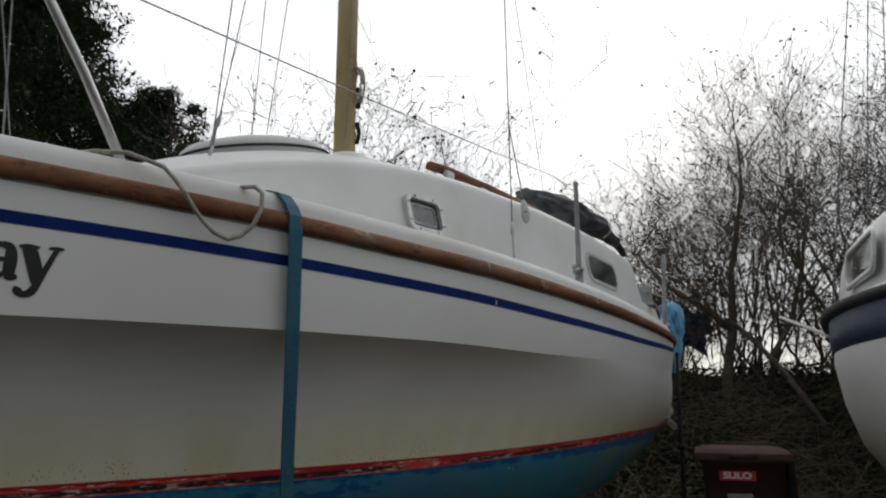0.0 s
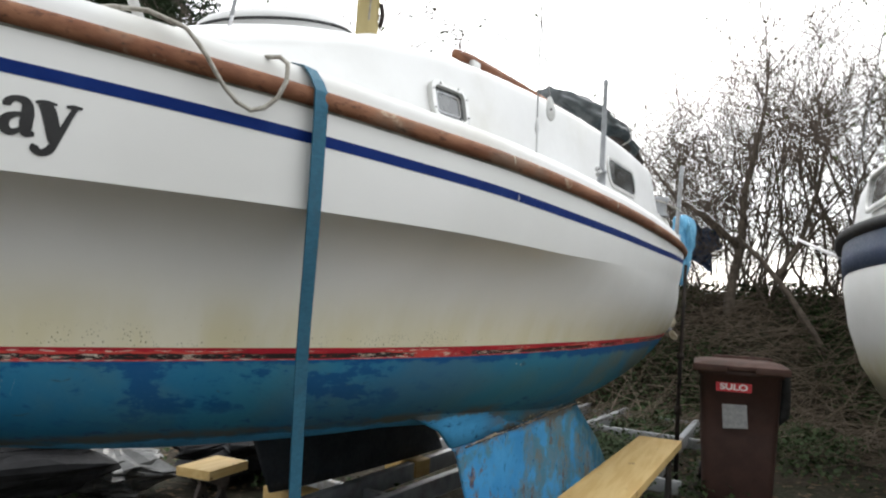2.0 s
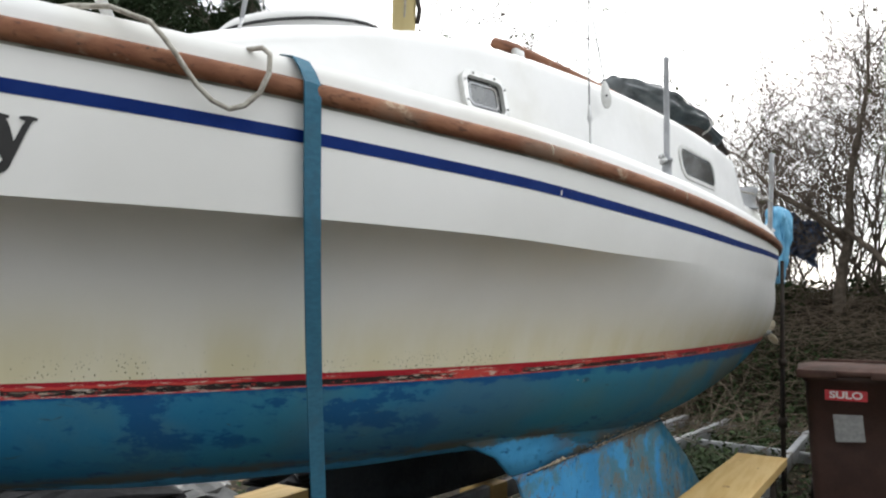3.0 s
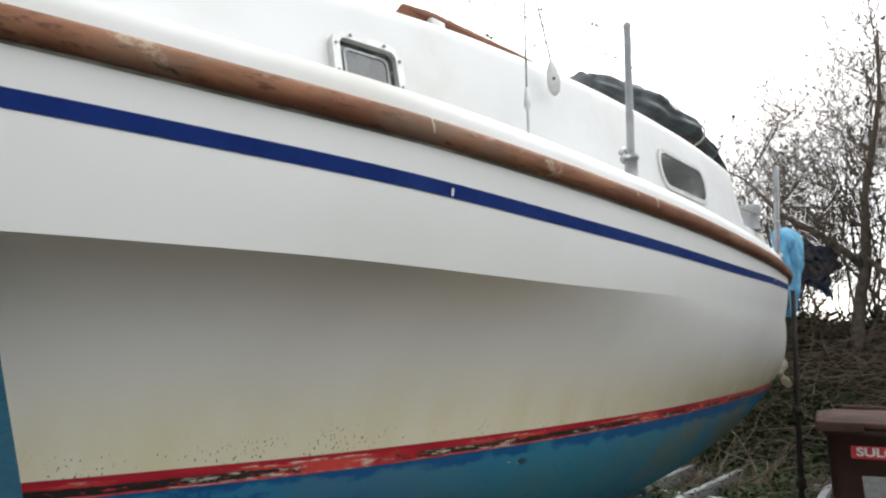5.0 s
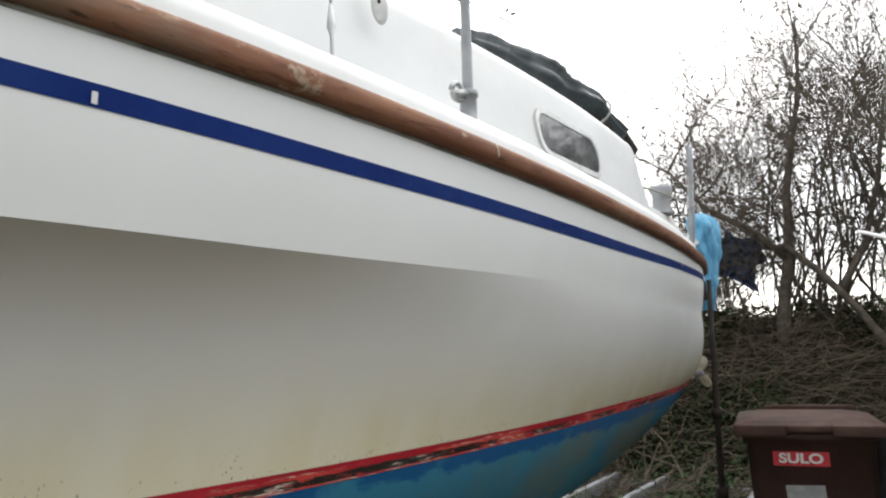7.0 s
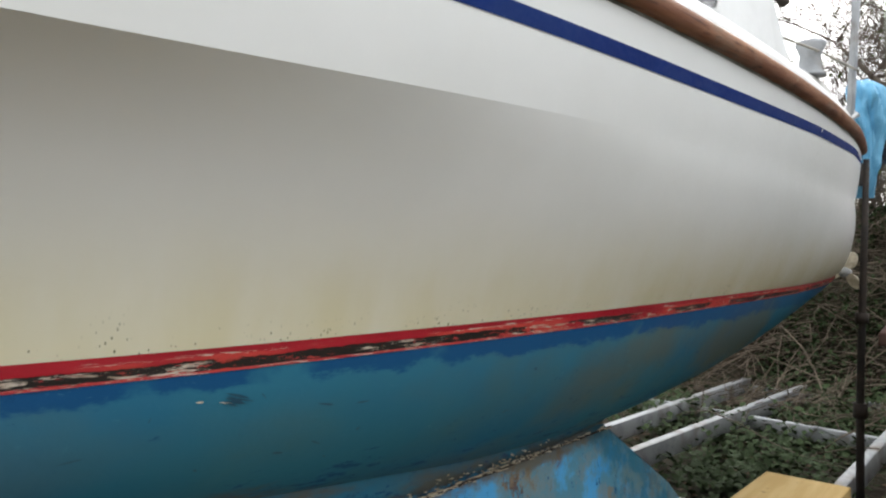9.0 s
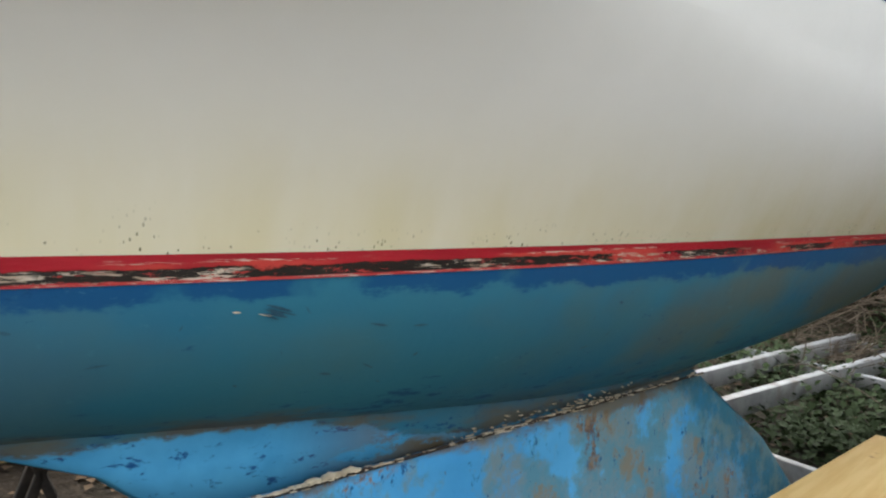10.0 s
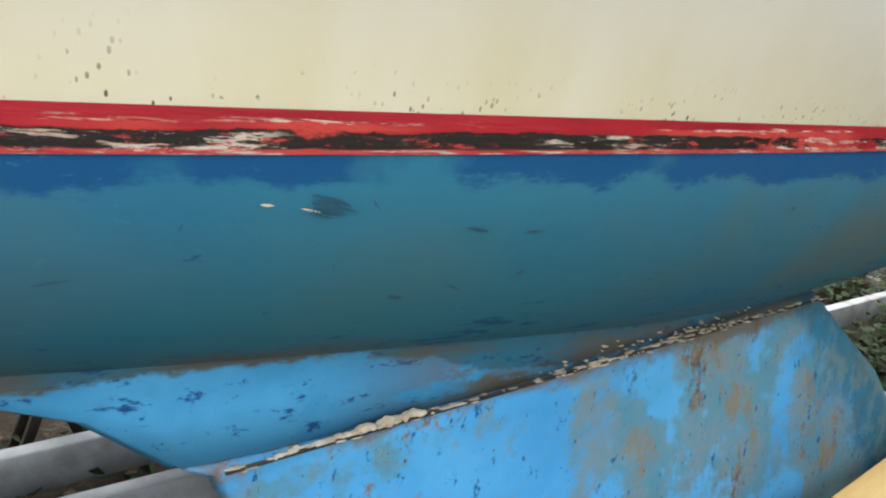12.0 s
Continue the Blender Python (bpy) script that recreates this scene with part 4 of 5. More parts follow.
for side in (1, -1):
    vk = 0.66 * side
    part("keel_stub", loft([lens(4.30, 1.9, 0.15, vk * 0.97, lambda u: 0.95), lens(4.06, 2.0, 0.11, vk * 0.975, lambda u: 0.86), lens(3.89, 2.08, 0.080, vk * 0.985, lambda u: 0.80), lens(3.765, 2.14, 0.060, vk, lambda u: max(0.752, seam(u) + 0.02)), lens(3.66, 2.19, 0.050, vk, lambda u: seam(u) + 0.003)], True, True), BLUE, boat, "moulded blue keel stub")
    # the far plate's dark colour carries the shade it stands in
    keel = part("keel", loft([lens(3.645, 2.185, 0.056, vk, lambda u: seam(u) - 0.004), lens(3.61, 2.03, 0.053, vk, lambda u: 0.64), lens(3.54, 1.80, 0.050, vk * 1.01, lambda u: 0.48), lens(3.44, 1.60, 0.055, vk * 1.02, lambda u: 0.28), lens(3.38, 1.52, 0.06, vk * 1.025, lambda u: 0.17)], True, True), KEEL if side > 0 else SHADEDKEEL, boat, "rusting pale blue bilge keel plate" if side > 0 else "far bilge keel plate, coloured dark for the shade under the hull")
    # crumbs of cracked filler along the joint, one long lump ahead
    rg = random.Random(8)
    bm = bmesh.new()
    def crumb(u, z, length, height, depth):
        rim = [(u - 0.5 * length * math.cos(a) * rg.uniform(0.6, 1.1), z + 0.5 * height * math.sin(a) * rg.uniform(0.45, 1.2)) for a in [2 * math.pi * (q + rg.uniform(-0.3, 0.3)) / 9 for q in range(9)]]
        lo = [bm.verts.new(P(a, vk + side * 0.0475, b)) for a, b in rim]
        hi = [bm.verts.new(P(u + 0.85 * (a - u), vk + side * (0.0505 + depth * rg.uniform(0.3, 1)), z + 0.85 * (b - z))) for a, b in rim]
        for q in range(9):
            bm.faces.new((lo[q], lo[(q + 1) % 9], hi[(q + 1) % 9], hi[q]))
        bm.faces.new(hi)
    for q in range(16):
        u = 3.31 + 0.20 * (q / 15)
        crumb(u, seam(u) + 0.007 + 0.006 * rg.random() * (1 - q / 20), rg.uniform(0.016, 0.034), rg.uniform(0.007, 0.017) * (1.2 - q / 15), 0.006)
    for q in range(130):
        u = rg.uniform(2.22, 3.60)
        crumb(u, seam(u) + rg.gauss(0.004, 0.004), rg.uniform(0.006, 0.034), rg.uniform(0.0012, 0.0036), 0.0015)
    for q in range(90):
        u = rg.triangular(2.45, 3.12, 2.75)
        crumb(u, seam(u) + abs(rg.gauss(0.012, 0.013)), rg.uniform(0.003, 0.018), rg.uniform(0.0012, 0.0045), 0.001)
    tagged(part("filler", bm, FILLER, keel, smooth=False), "cracked cream filler crumbling along the joint", kind="stuff")
    part("joint", tube([P(3.60 - 1.39 * s, vk + side * 0.0475, seam(3.60 - 1.39 * s) + 0.001) for s in np.linspace(0, 1, 20)], 0.0035, 5), DARKSTEEL, keel, "dark joint line")

# scrapes and a scuff on the bottom paint
def bottom_at(u, z):
    rows = bottom(u)
    for (v0, z0), (v1, z1) in zip(rows, rows[1:]):
        if z1 <= z <= z0:
            return v0 + (v1 - v0) * (z0 - z) / (z0 - z1 + 1e-9)
    return rows[0][0]


def scrape(u, z, du, dz, width, material):
    rows = []
    for s in np.linspace(0, 1, 7):
        uu, zz = u + du * s, z + dz * s
        w = width * math.sin(math.pi * (0.06 + 0.88 * s)) * (0.7 + 0.6 * noise.noise((uu * 40, zz * 40, 1)))
        rows.append([P(uu, bottom_at(uu, zz + k * w) + 0.0025, zz + k * w) for k in (-0.5, 0, 0.5)])
    part("scrape", loft(rows), material, boat)


for k in range(9):
    scrape(3.604 - 0.004 * (k % 4), 1.059 + 0.0018 * k, -0.022 - 0.003 * ((k * 3) % 5), -0.009, 0.0050, SCUFF)
scrape(3.635, 1.063, 0.012, 0.001, 0.0035, FILLER)
scrape(3.612, 1.060, -0.02, -0.004, 0.0025, FILLER)
rg = random.Random(31)
for k in range(46):
    u, z = rg.uniform(2.3, 5.4), rg.uniform(0.92, 1.07)
    scrape(u, z, rg.uniform(-0.035, 0.035), rg.uniform(-0.012, 0.012), rg.uniform(0.003, 0.008), SCUFF)
for u in (5.42, 5.445):
    scrape(u, 1.05, -0.004, -0.06, 0.004, FILLER)

# lifting strap round the hull
def strap_rows(w):
    """Over the gunwale, down the side and in under the hull: (u, v, z) along the strap."""
    u0 = 4.998
    b, zs = curve(BEAM, u0), curve(SHEER, u0)
    line = [(u0, b - 0.17, zs + 0.135), (u0, b - 0.08, zs + 0.135), (u0, b - 0.035, zs + 0.122), (u0, b - 0.005, zs + 0.085), (u0, b + 0.014, zs + 0.05), (u0, b + 0.016, zs + 0.01)]
    way = [(-zs - 0.01, u0, b + 0.016), (-1.52, 4.955, 0.957), (-1.13, 4.835, 0.842), (-0.80, 4.735, 0.757), (-0.12, 4.56, 0.62)]
    for z in np.linspace(zs - 0.06, 0.12, 22):
        line.append((curve([(q[0], q[1]) for q in way], -z), curve([(q[0], q[2]) for q in way], -z), z))
    return [[P(u + a * w / 2, v + o, z) for u, v, z in line] for a, o in ((1, 0), (-1, 0), (-1, -0.004), (1, -0.004))]


strap = obj("lifting_strap", loft([list(r) for r in zip(*strap_rows(0.052))], True), STRAP, smooth=False)
strap.matrix_basis = boat.matrix_basis
tagged(strap, "blue webbing strap passed over the gunwale of the boat", "strap")

# ---- frame under the boat ----
B = boat.matrix_basis


def W(u, v, z):
    return B @ Vector(P(u, v, z))


cradle = thing("boat_cradle", pose(0, 0, 0), "grey galvanised steel frame lying under the boat", "cradle")
part("rail", beam(W(-2.31, -0.91, 0.16), W(4.6, -0.40, 0.16), 0.06, 0.12), GALV, cradle)
part("rail", beam(W(-2.32, -0.43, 0.16), W(4.6, -0.12, 0.16), 0.06, 0.12), GALV, cradle)
part("rail", beam(W(-2.06, 0.44, 0.16), W(0.6, 0.76, 0.16), 0.06, 0.12), GALV, cradle)
for u in (-2.28, -1.1, 0.9, 2.7, 4.2):
    part("crossbar", beam(W(u, -1.3, 0.10), W(u, 1.0, 0.10), 0.05, 0.10), GALV, cradle)
for side in (1, -1):
    for u in (2.0, 3.2):
        part("keel_block", box((0.28, 0.18, 0.12), bevel=0.008, m=Matrix.Translation(W(u, 0.675 * side, 0.11)) @ pose(0, 0, 0, 0, 0, -9.5)), PLANK, cradle)

plank = obj("wooden_plank", beam(W(1.33, 0.955, 0.46), W(4.2, 1.28, 0.46), 0.285, 0.05, 0.004), PLANK, smooth=False)
tagged(plank, "pale yellow softwood plank resting on trestles beside the keel", "plank")
plank2 = obj("wooden_plank", beam(W(3.52, -0.84, 0.36), W(3.84, -0.78, 0.36), 0.22, 0.05, 0.004), PLANK, smooth=False)
tagged(plank2, "short pale wooden board under the far keel side", "plank")


def trestle(u, v, h, width, yaw):
    m = B @ Matrix.Translation(P(u, v, 0)) @ pose(0, 0, 0, 0, 0, yaw)
    t = thing("trestle", m, "dark steel trestle carrying a plank", "trestle", "trestles under the planks")
    part("top_bar", beam((-width / 2, 0, h), (width / 2, 0, h), 0.05, 0.05), DARKSTEEL, t)
    for x in (-width / 2 + 0.03, width / 2 - 0.03):
        for s in (1, -1):
            part("leg", beam((x, 0, h - 0.03), (x, 0.12 * s, -0.05), 0.03, 0.03, 0.003), DARKSTEEL, t)
    return t


trestle(1.50, 0.96, 0.407, 0.26, 7)
trestle(3.9, 1.24, 0.407, 0.26, 7)
trestle(3.68, -0.81, 0.307, 0.22, 0)

# prop under the stern quarter
prop = thing("stern_prop", Matrix.Translation((-0.405, 6.5, -0.05)), "dark rusty steel prop standing beside the stern", "prop")
part("post", tube([(0, 0, 0.0), (0.0, 0, 0.7), (0.012, 0, 1.3), (0.02, 0.02, 1.78)], [0.019, 0.018, 0.016, 0.014], 10), DARKSTEEL, prop)
part("foot", box((0.16, 0.16, 0.012), (0, 0, 0.006), 0.003), DARKSTEEL, prop)
part("collar", tube([(0, 0, 0.55), (0, 0, 0.62)], 0.032, 10), DARKSTEEL, prop)
part("collar", tube([(0.005, 0, 1.0), (0.006, 0, 1.05)], 0.03, 10), DARKSTEEL, prop)


# ---- wheelie bin ----
def wheelie_bin(m):
    b = thing("wheelie_bin", m, "brown plastic wheelie bin with a red and a grey sticker", "bin")
    # tapered body
    rows = []
    for z, w, d in ((0.02, 0.47, 0.50), (0.06, 0.485, 0.53), (0.5, 0.53, 0.60), (0.95, 0.565, 0.68), (0.955, 0.60, 0.715), (1.0, 0.60, 0.715)):
        rows.append([(x, y, z) for x, y in rounded(w, d, 0.05, 4)])
    part("body", loft(rows, True, True), BIN, b)
    lid = part("lid", loft([[(x * k, y * k - 0.005, z) for x, y in rounded(0.66, 0.76, 0.05, 4)] for z, k in ((0.992, 0.985), (0.996, 1.0), (1.026, 1.0), (1.032, 0.985), (1.030, 0.93), (1.040, 0.88), (1.052, 0.70), (1.056, 0.40))], True, True), BINLID, b, "paler brown weathered lid")
    for x in (-0.215, 0.215):
        part("lid_lip", box((0.235, 0.03, 0.055), (x, -0.383, 1.004), 0.008), BINLID, lid)
    part("lid_grip", box((0.185, 0.022, 0.03), (0.0, -0.384, 1.014), 0.006), BINLID, lid)
    part("lid_rim", box((0.46, 0.03, 0.03), (0.04, 0.36, 1.055), 0.008), BINLID, lid)
    part("handle", tube([(0.305, 0.12, 0.99), (0.345, 0.14, 0.96), (0.35, 0.14, 0.75), (0.345, 0.14, 0.64), (0.29, 0.12, 0.60)], 0.04, 10), RUBBER, b, "black moulded grip")
    part("handle_bar", tube([(-0.25, 0.39, 0.97), (0.25, 0.39, 0.97)], 0.016, 8), BIN, b)
    for x in (-0.24, 0.24):
        w = part("wheel", tube([(x - 0.025, 0.27, 0.10), (x + 0.025, 0.27, 0.10)], 0.10, 20), RUBBER, b)
        part("hub", tube([(x - 0.03, 0.27, 0.10), (x + 0.03, 0.27, 0.10)], 0.045, 14), BIN, w)
    return b


wb = wheelie_bin(pose(0.045, 6.34, -0.065, 0, 0, 3))
front = pose(-0.045, -0.336, 0.872, 86, 0, 0)
stk = part("sticker", slab(rounded(0.245, 0.072, 0.006, 2), 0.002, front, 0), STICKER_RED, wb, "red sticker with white capital letters", smooth=False)
lt = lettering("SULO", 0.062, 0.002, 0.0005)
xs = [v.co.x for v in lt.verts]
mid = (min(xs) + max(xs)) / 2
for v in lt.verts:
    v.co.x = (v.co.x - mid) * 1.25
    v.co.y -= 0.021
bmesh.ops.transform(lt, matrix=front @ Matrix.Translation((0, 0, 0.003)), verts=lt.verts)
part("lettering", lt, LETTER, stk, "white capital letters", smooth=False)
part("paper_label", slab(rounded(0.17, 0.255, 0.004, 2), 0.002, pose(-0.035, -0.323, 0.700, 86, -4, 0), 0), STICKER_GREY, wb, "blank grey paper label", smooth=False)


# ---- stern gear of the boat ----
gear = thing("outboard_motor", B @ Matrix.Translation(P(-0.21, 0.665, 1.68)), "outboard motor under a pale blue tarpaulin on the transom", "outboard motor")
rows = []
for k in range(40):
    s = k / 39
    # a narrow tail below, a wide bundle above
    r = curve([(0, 0.30), (0.2, 0.42), (0.45, 0.50), (0.65, 0.66), (0.82, 0.72), (0.94, 0.62), (1, 0.30)], s)
    row = []
    for q in range(44):
        a = 2 * math.pi * q / 44
        fold = math.sin(5 * a + 6 * s + 2.5 * noise.noise((s * 3, math.cos(a), math.sin(a))))
        w = 1 + 0.30 * fold + 0.30 * noise.noise((s * 3 + 2, 1.5 * math.cos(a), 1.5 * math.sin(a))) + 0.22 * noise.noise((s * 9, 4 * math.cos(a), 4 * math.sin(a)))
        row.append((0.115 * r * w * math.cos(a) + 0.02 * math.sin(4 * s), 0.17 * r * w * math.sin(a) + 0.05 * s, -0.10 + 0.64 * s))
    rows.append(row)
part("tarpaulin_cover", loft(rows, True, True), TARP, gear, "crumpled pale blue tarpaulin", smooth=False)
part("shaft", tube([(-0.10, 0.02, 0.0), (-0.11, 0.03, -0.45)], 0.028, 8), RUBBER, gear)
part("bracket", box((0.14, 0.24, 0.12), (-0.04, -0.12, 0.02), 0.01), DARKSTEEL, gear)
psh = part("pushpit", beam(P(0.05, 0.665, 1.84), P(0.05, 0.70, 2.61), 0.055, 0.026, 0.004), GALV, boat, "grey flat-sided steel post on the stern")
part("post_clamp", tube([P(0.06, 0.67, 1.90), P(0.10, 0.68, 1.96), P(0.02, 0.70, 1.99), P(0.06, 0.66, 2.03)], 0.02, 8), STEEL, psh)
part("winch", tube([P(0.62, 0.70, 2.09), P(0.62, 0.70, 2.10), P(0.62, 0.70, 2.12), P(0.62, 0.70, 2.19), P(0.62, 0.70, 2.235), P(0.62, 0.70, 2.25)], [0.07, 0.068, 0.052, 0.046, 0.066, 0.062], 16), GALV, boat, "grey steel sheet winch")
part("guard_wire", tube([P(1.15, 0.78, 2.15), P(0.62, 0.74, 2.20), P(0.05, 0.71, 2.22)], 0.006, 6), ROPE, boat, "pale guard line to the stern post")
part("deck_rail", beam(P(1.0, 0.83, 1.935), P(0.55, 0.76, 1.935), 0.02, 0.03, 0.004), GALV, boat)
prp = part("propeller", tube([(-0.085, -0.04, -0.50), (-0.085, 0.05, -0.50)], [0.028, 0.018], 12), GALV, gear, "cream three-bladed propeller")
for k in range(3):
    blade_m = Matrix.Translation((-0.085, 0.0, -0.50)) @ Matrix.Rotation(radians(20 + 120 * k), 4, "Y") @ pose(0, 0, 0, 0, 0, 28)
    part("blade", slab([(0.036 * math.cos(a), 0.065 + 0.05 * math.sin(a)) for a in [2 * math.pi * q / 14 for q in range(14)]], 0.006, blade_m @ pose(0, 0, 0, 90, 0, 0)), FILLER, prp)


# ---- second boat ----
def other_boat(m):
    b = thing("sailing_boat", m, "white sailing boat with a black strake and blue band", "boat")
    L = 5.2
    def half(s):
        return 0.72 + 0.45 * math.sin(math.pi * min(s * 1.1, 1) * 0.62) if s < 0.55 else 1.135 * max(0.0, 1 - ((s - 0.55) / 0.45) ** 2.2)
    ss = [0, 0.01, 0.03, 0.06, *np.linspace(0.1, 1, 22)]
    def sec(s, pts):
        h = half(s)
        taper = 0.75 + 0.25 * min(1, s / 0.06)
        return [(s * L, sg * h * k * taper, z + 0.12 * s * s) for sg, k, z in pts]
    def skin(line):
        full = [(-1, k, z) for k, z in line] + [(1, k, z) for k, z in reversed(line)]
        return loft([sec(s, full) for s in ss], False, False)
    part("topside", skin([(0.97, 1.93), (0.99, 1.75), (0.95, 1.45), (0.86, 1.15), (0.72, 0.92)]), GEL, b)
    part("blue_band", skin([(1.0, 2.02), (1.003, 1.92), (0.99, 1.80), (0.96, 1.80)]), FADED, b, "dull blue band")
    part("strake", skin([(0.98, 2.01), (1.04, 2.03), (1.05, 2.06), (1.03, 2.09), (0.96, 2.10)]), RUBBER, b, "black rubber strake")
    part("bottom", skin([(0.72, 0.93), (0.55, 0.75), (0.25, 0.62), (0.0, 0.6)]), BLUE, b)
    part("deck", skin([(0.97, 2.08), (0.9, 2.14), (0.5, 2.2), (0.0, 2.22)]), WHITE, b)
    bm = bmesh.new()
    prof = sec(0, [(-1, k, z) for k, z in [(0.97, 2.05), (0.99, 1.75), (0.95, 1.45), (0.86, 1.15), (0.72, 0.92), (0.25, 0.62)]] + [(1, k, z) for k, z in [(0.25, 0.62), (0.72, 0.92), (0.86, 1.15), (0.95, 1.45), (0.99, 1.75), (0.97, 2.05)]])
    bm.faces.new([bm.verts.new(p) for p in prof])
    part("transom", bm, GEL, b, smooth=False)
    part("cabin_top", loft([[(x, y * k, z) for k, z, x, y in ((1, 2.1, x0, w), (0.97, 2.40, x0 + lean, w), (0.92, 2.66, x0 + 2 * lean, w), (0.85, 2.73, x0 + 2.1 * lean, w), (0.6, 2.79, x0 + 2.2 * lean, w), (-0.6, 2.79, x0 + 2.2 * lean, w), (-0.85, 2.73, x0 + 2.1 * lean, w), (-0.92, 2.66, x0 + 2 * lean, w), (-0.97, 2.40, x0 + lean, w), (-1, 2.1, x0, w))] for x0, w, lean in ((0.10, -0.62, 0.06), (0.14, -0.72, 0.06), (1.2, -0.90, 0.0), (2.2, -0.96, 0.0), (3.0, -0.95, 0.0), (3.9, -0.86, -0.05), (4.6, -0.45, -0.2))], False, False), WHITE, b, "white cabin with rounded shoulders")
    bm = bmesh.new()
    bm.faces.new([bm.verts.new(p) for p in [(0.10, 0.62, 2.1), (0.16, 0.60, 2.40), (0.22, 0.57, 2.66), (0.23, 0.37, 2.79), (0.23, -0.37, 2.79), (0.22, -0.57, 2.66), (0.16, -0.60, 2.40), (0.10, -0.62, 2.1)]])
    part("cabin_front", bm, WHITE, b, smooth=False)
    wm = Matrix.Translation((3.12, -0.925, 2.44)) @ pose(0, 0, 0, 84, 0, 3)
    win = part("window", slab(rounded(0.92, 0.22, 0.07), 0.01, wm), GLASS, b, "pale cabin window")
    part("window_frame", ringplate(rounded(1.0, 0.30, 0.10), rounded(0.92, 0.22, 0.07), 0.02, wm), FRAME, win)
    part("hand_hold", tube([(0.16, -0.66, 2.36), (0.14, -0.70, 2.40), (0.16, -0.68, 2.48)], 0.014, 6), STEEL, b)
    part("mast", tube([(2.2, 0, 2.9), (2.2, 0, 9.5)], 0.05, 10), STEEL, b)
    part("boom", tube([(0.2, 0, 3.0), (0.05, 0.0, 3.5)], 0.05, 8), GALV, b)
    for x, y in ((0.1, -0.3), (0.5, -0.9), (0.3, 0.2), (0.2, -0.55)):
        part("stay", tube([(x, y, 2.1), (2.2, 0, 9.4)], 0.006, 5), WIRE, b)
    part("pole", tube([(1.9, -1.05, 2.03), (0.9, -1.35, 2.3)], [0.016, 0.012], 6), LETTER, b, "pale pole lashed along the side")
    for x in (1.6, 3.2):
        part("keel", box((1.0, 0.08, 0.75), (x, 0, 0.48), 0.02), BLUE, b)
    return b


other_boat(pose(1.85, 8.9, -0.17, 0, 0, -90))


# ---- plants ----
def sticks(segments, sides=3):
    """One mesh of tapered twigs from (a, b, ra, rb)."""
    vs, fs = [], []
    for a, b, ra, rb in segments:
        d = (b - a)
        n = np.linalg.norm(d)
        if n < 1e-5:
            continue
        d = d / n
        s = np.cross(d, (0.31, 0.2, 0.93))
        s /= np.linalg.norm(s) + 1e-9
        t = np.cross(d, s)
        o = len(vs)
        for k in range(sides):
            c, q = math.cos(2 * math.pi * k / sides), math.sin(2 * math.pi * k / sides)
            vs.append(tuple(a + ra * (c * s + q * t)))
            vs.append(tuple(b + rb * (c * s + q * t)))
        for k in range(sides):
            j = (k + 1) % sides
            fs.append((o + 2 * k, o + 2 * j, o + 2 * j + 1, o + 2 * k + 1))
    me = bpy.data.meshes.new("twigs")
    me.from_pydata(vs, [], fs)
    return me


def flakes(places, size, rng, flat=0.0, long=2.2):
    """One mesh of small bent leaves."""
    vs, fs = [], []
    for p in places:
        a, e = rng.uniform(0, 2 * math.pi), rng.uniform(-0.9, 0.9) * (1 - flat)
        d = np.array((math.cos(a) * math.cos(e), math.sin(a) * math.cos(e), math.sin(e)))
        s = np.cross(d, (0, 0, 1))
        s /= np.linalg.norm(s) + 1e-9
        up = np.cross(s, d)
        z = size * rng.uniform(0.6, 1.3)
        p = np.array(p)
        o = len(vs)
        vs += [tuple(p), tuple(p + d * z * 0.5 + s * z / long / 1.2 + up * z * 0.12), tuple(p + d * z), tuple(p + d * z * 0.5 - s * z / long / 1.2 + up * z * 0.12)]
        fs.append((o, o + 1, o + 2, o + 3))
    me = bpy.data.meshes.new("leaves")
    me.from_pydata(vs, [], fs)
    return me


def grow(rng, p, d, length, radius, depth, out, tips, lift=0.05, wild=0.5, kids=(1, 3)):
    n = 4 if depth > 1 else 3
    step = length / n
    for k in range(n):
        r0 = radius * (1 - 0.55 * k / n)
        r1 = radius * (1 - 0.55 * (k + 1) / n)
        d = d + np.array([rng.gauss(0, wild * 0.32), rng.gauss(0, wild * 0.32), rng.gauss(0, wild * 0.22) + lift * 0.4])
        d = d / np.linalg.norm(d)
        q = p + d * step
        out.append((p, q, r0, r1))
        if depth > 0 and (k > 0 or depth < 3):
            for _ in range(rng.randint(*kids) if k else 1):
                if rng.random() < 0.64:
                    side = np.array([rng.gauss(0, 1), rng.gauss(0, 1), rng.gauss(0.25, 0.6)])
                    side = side / np.linalg.norm(side)
                    dd = d * 0.75 + side * 0.75
                    grow(rng, q, dd / np.linalg.norm(dd), length * rng.uniform(0.45, 0.72), r1 * 0.62, depth - 1, out, tips, lift, wild, kids)
        p = q
    tips.append(p)


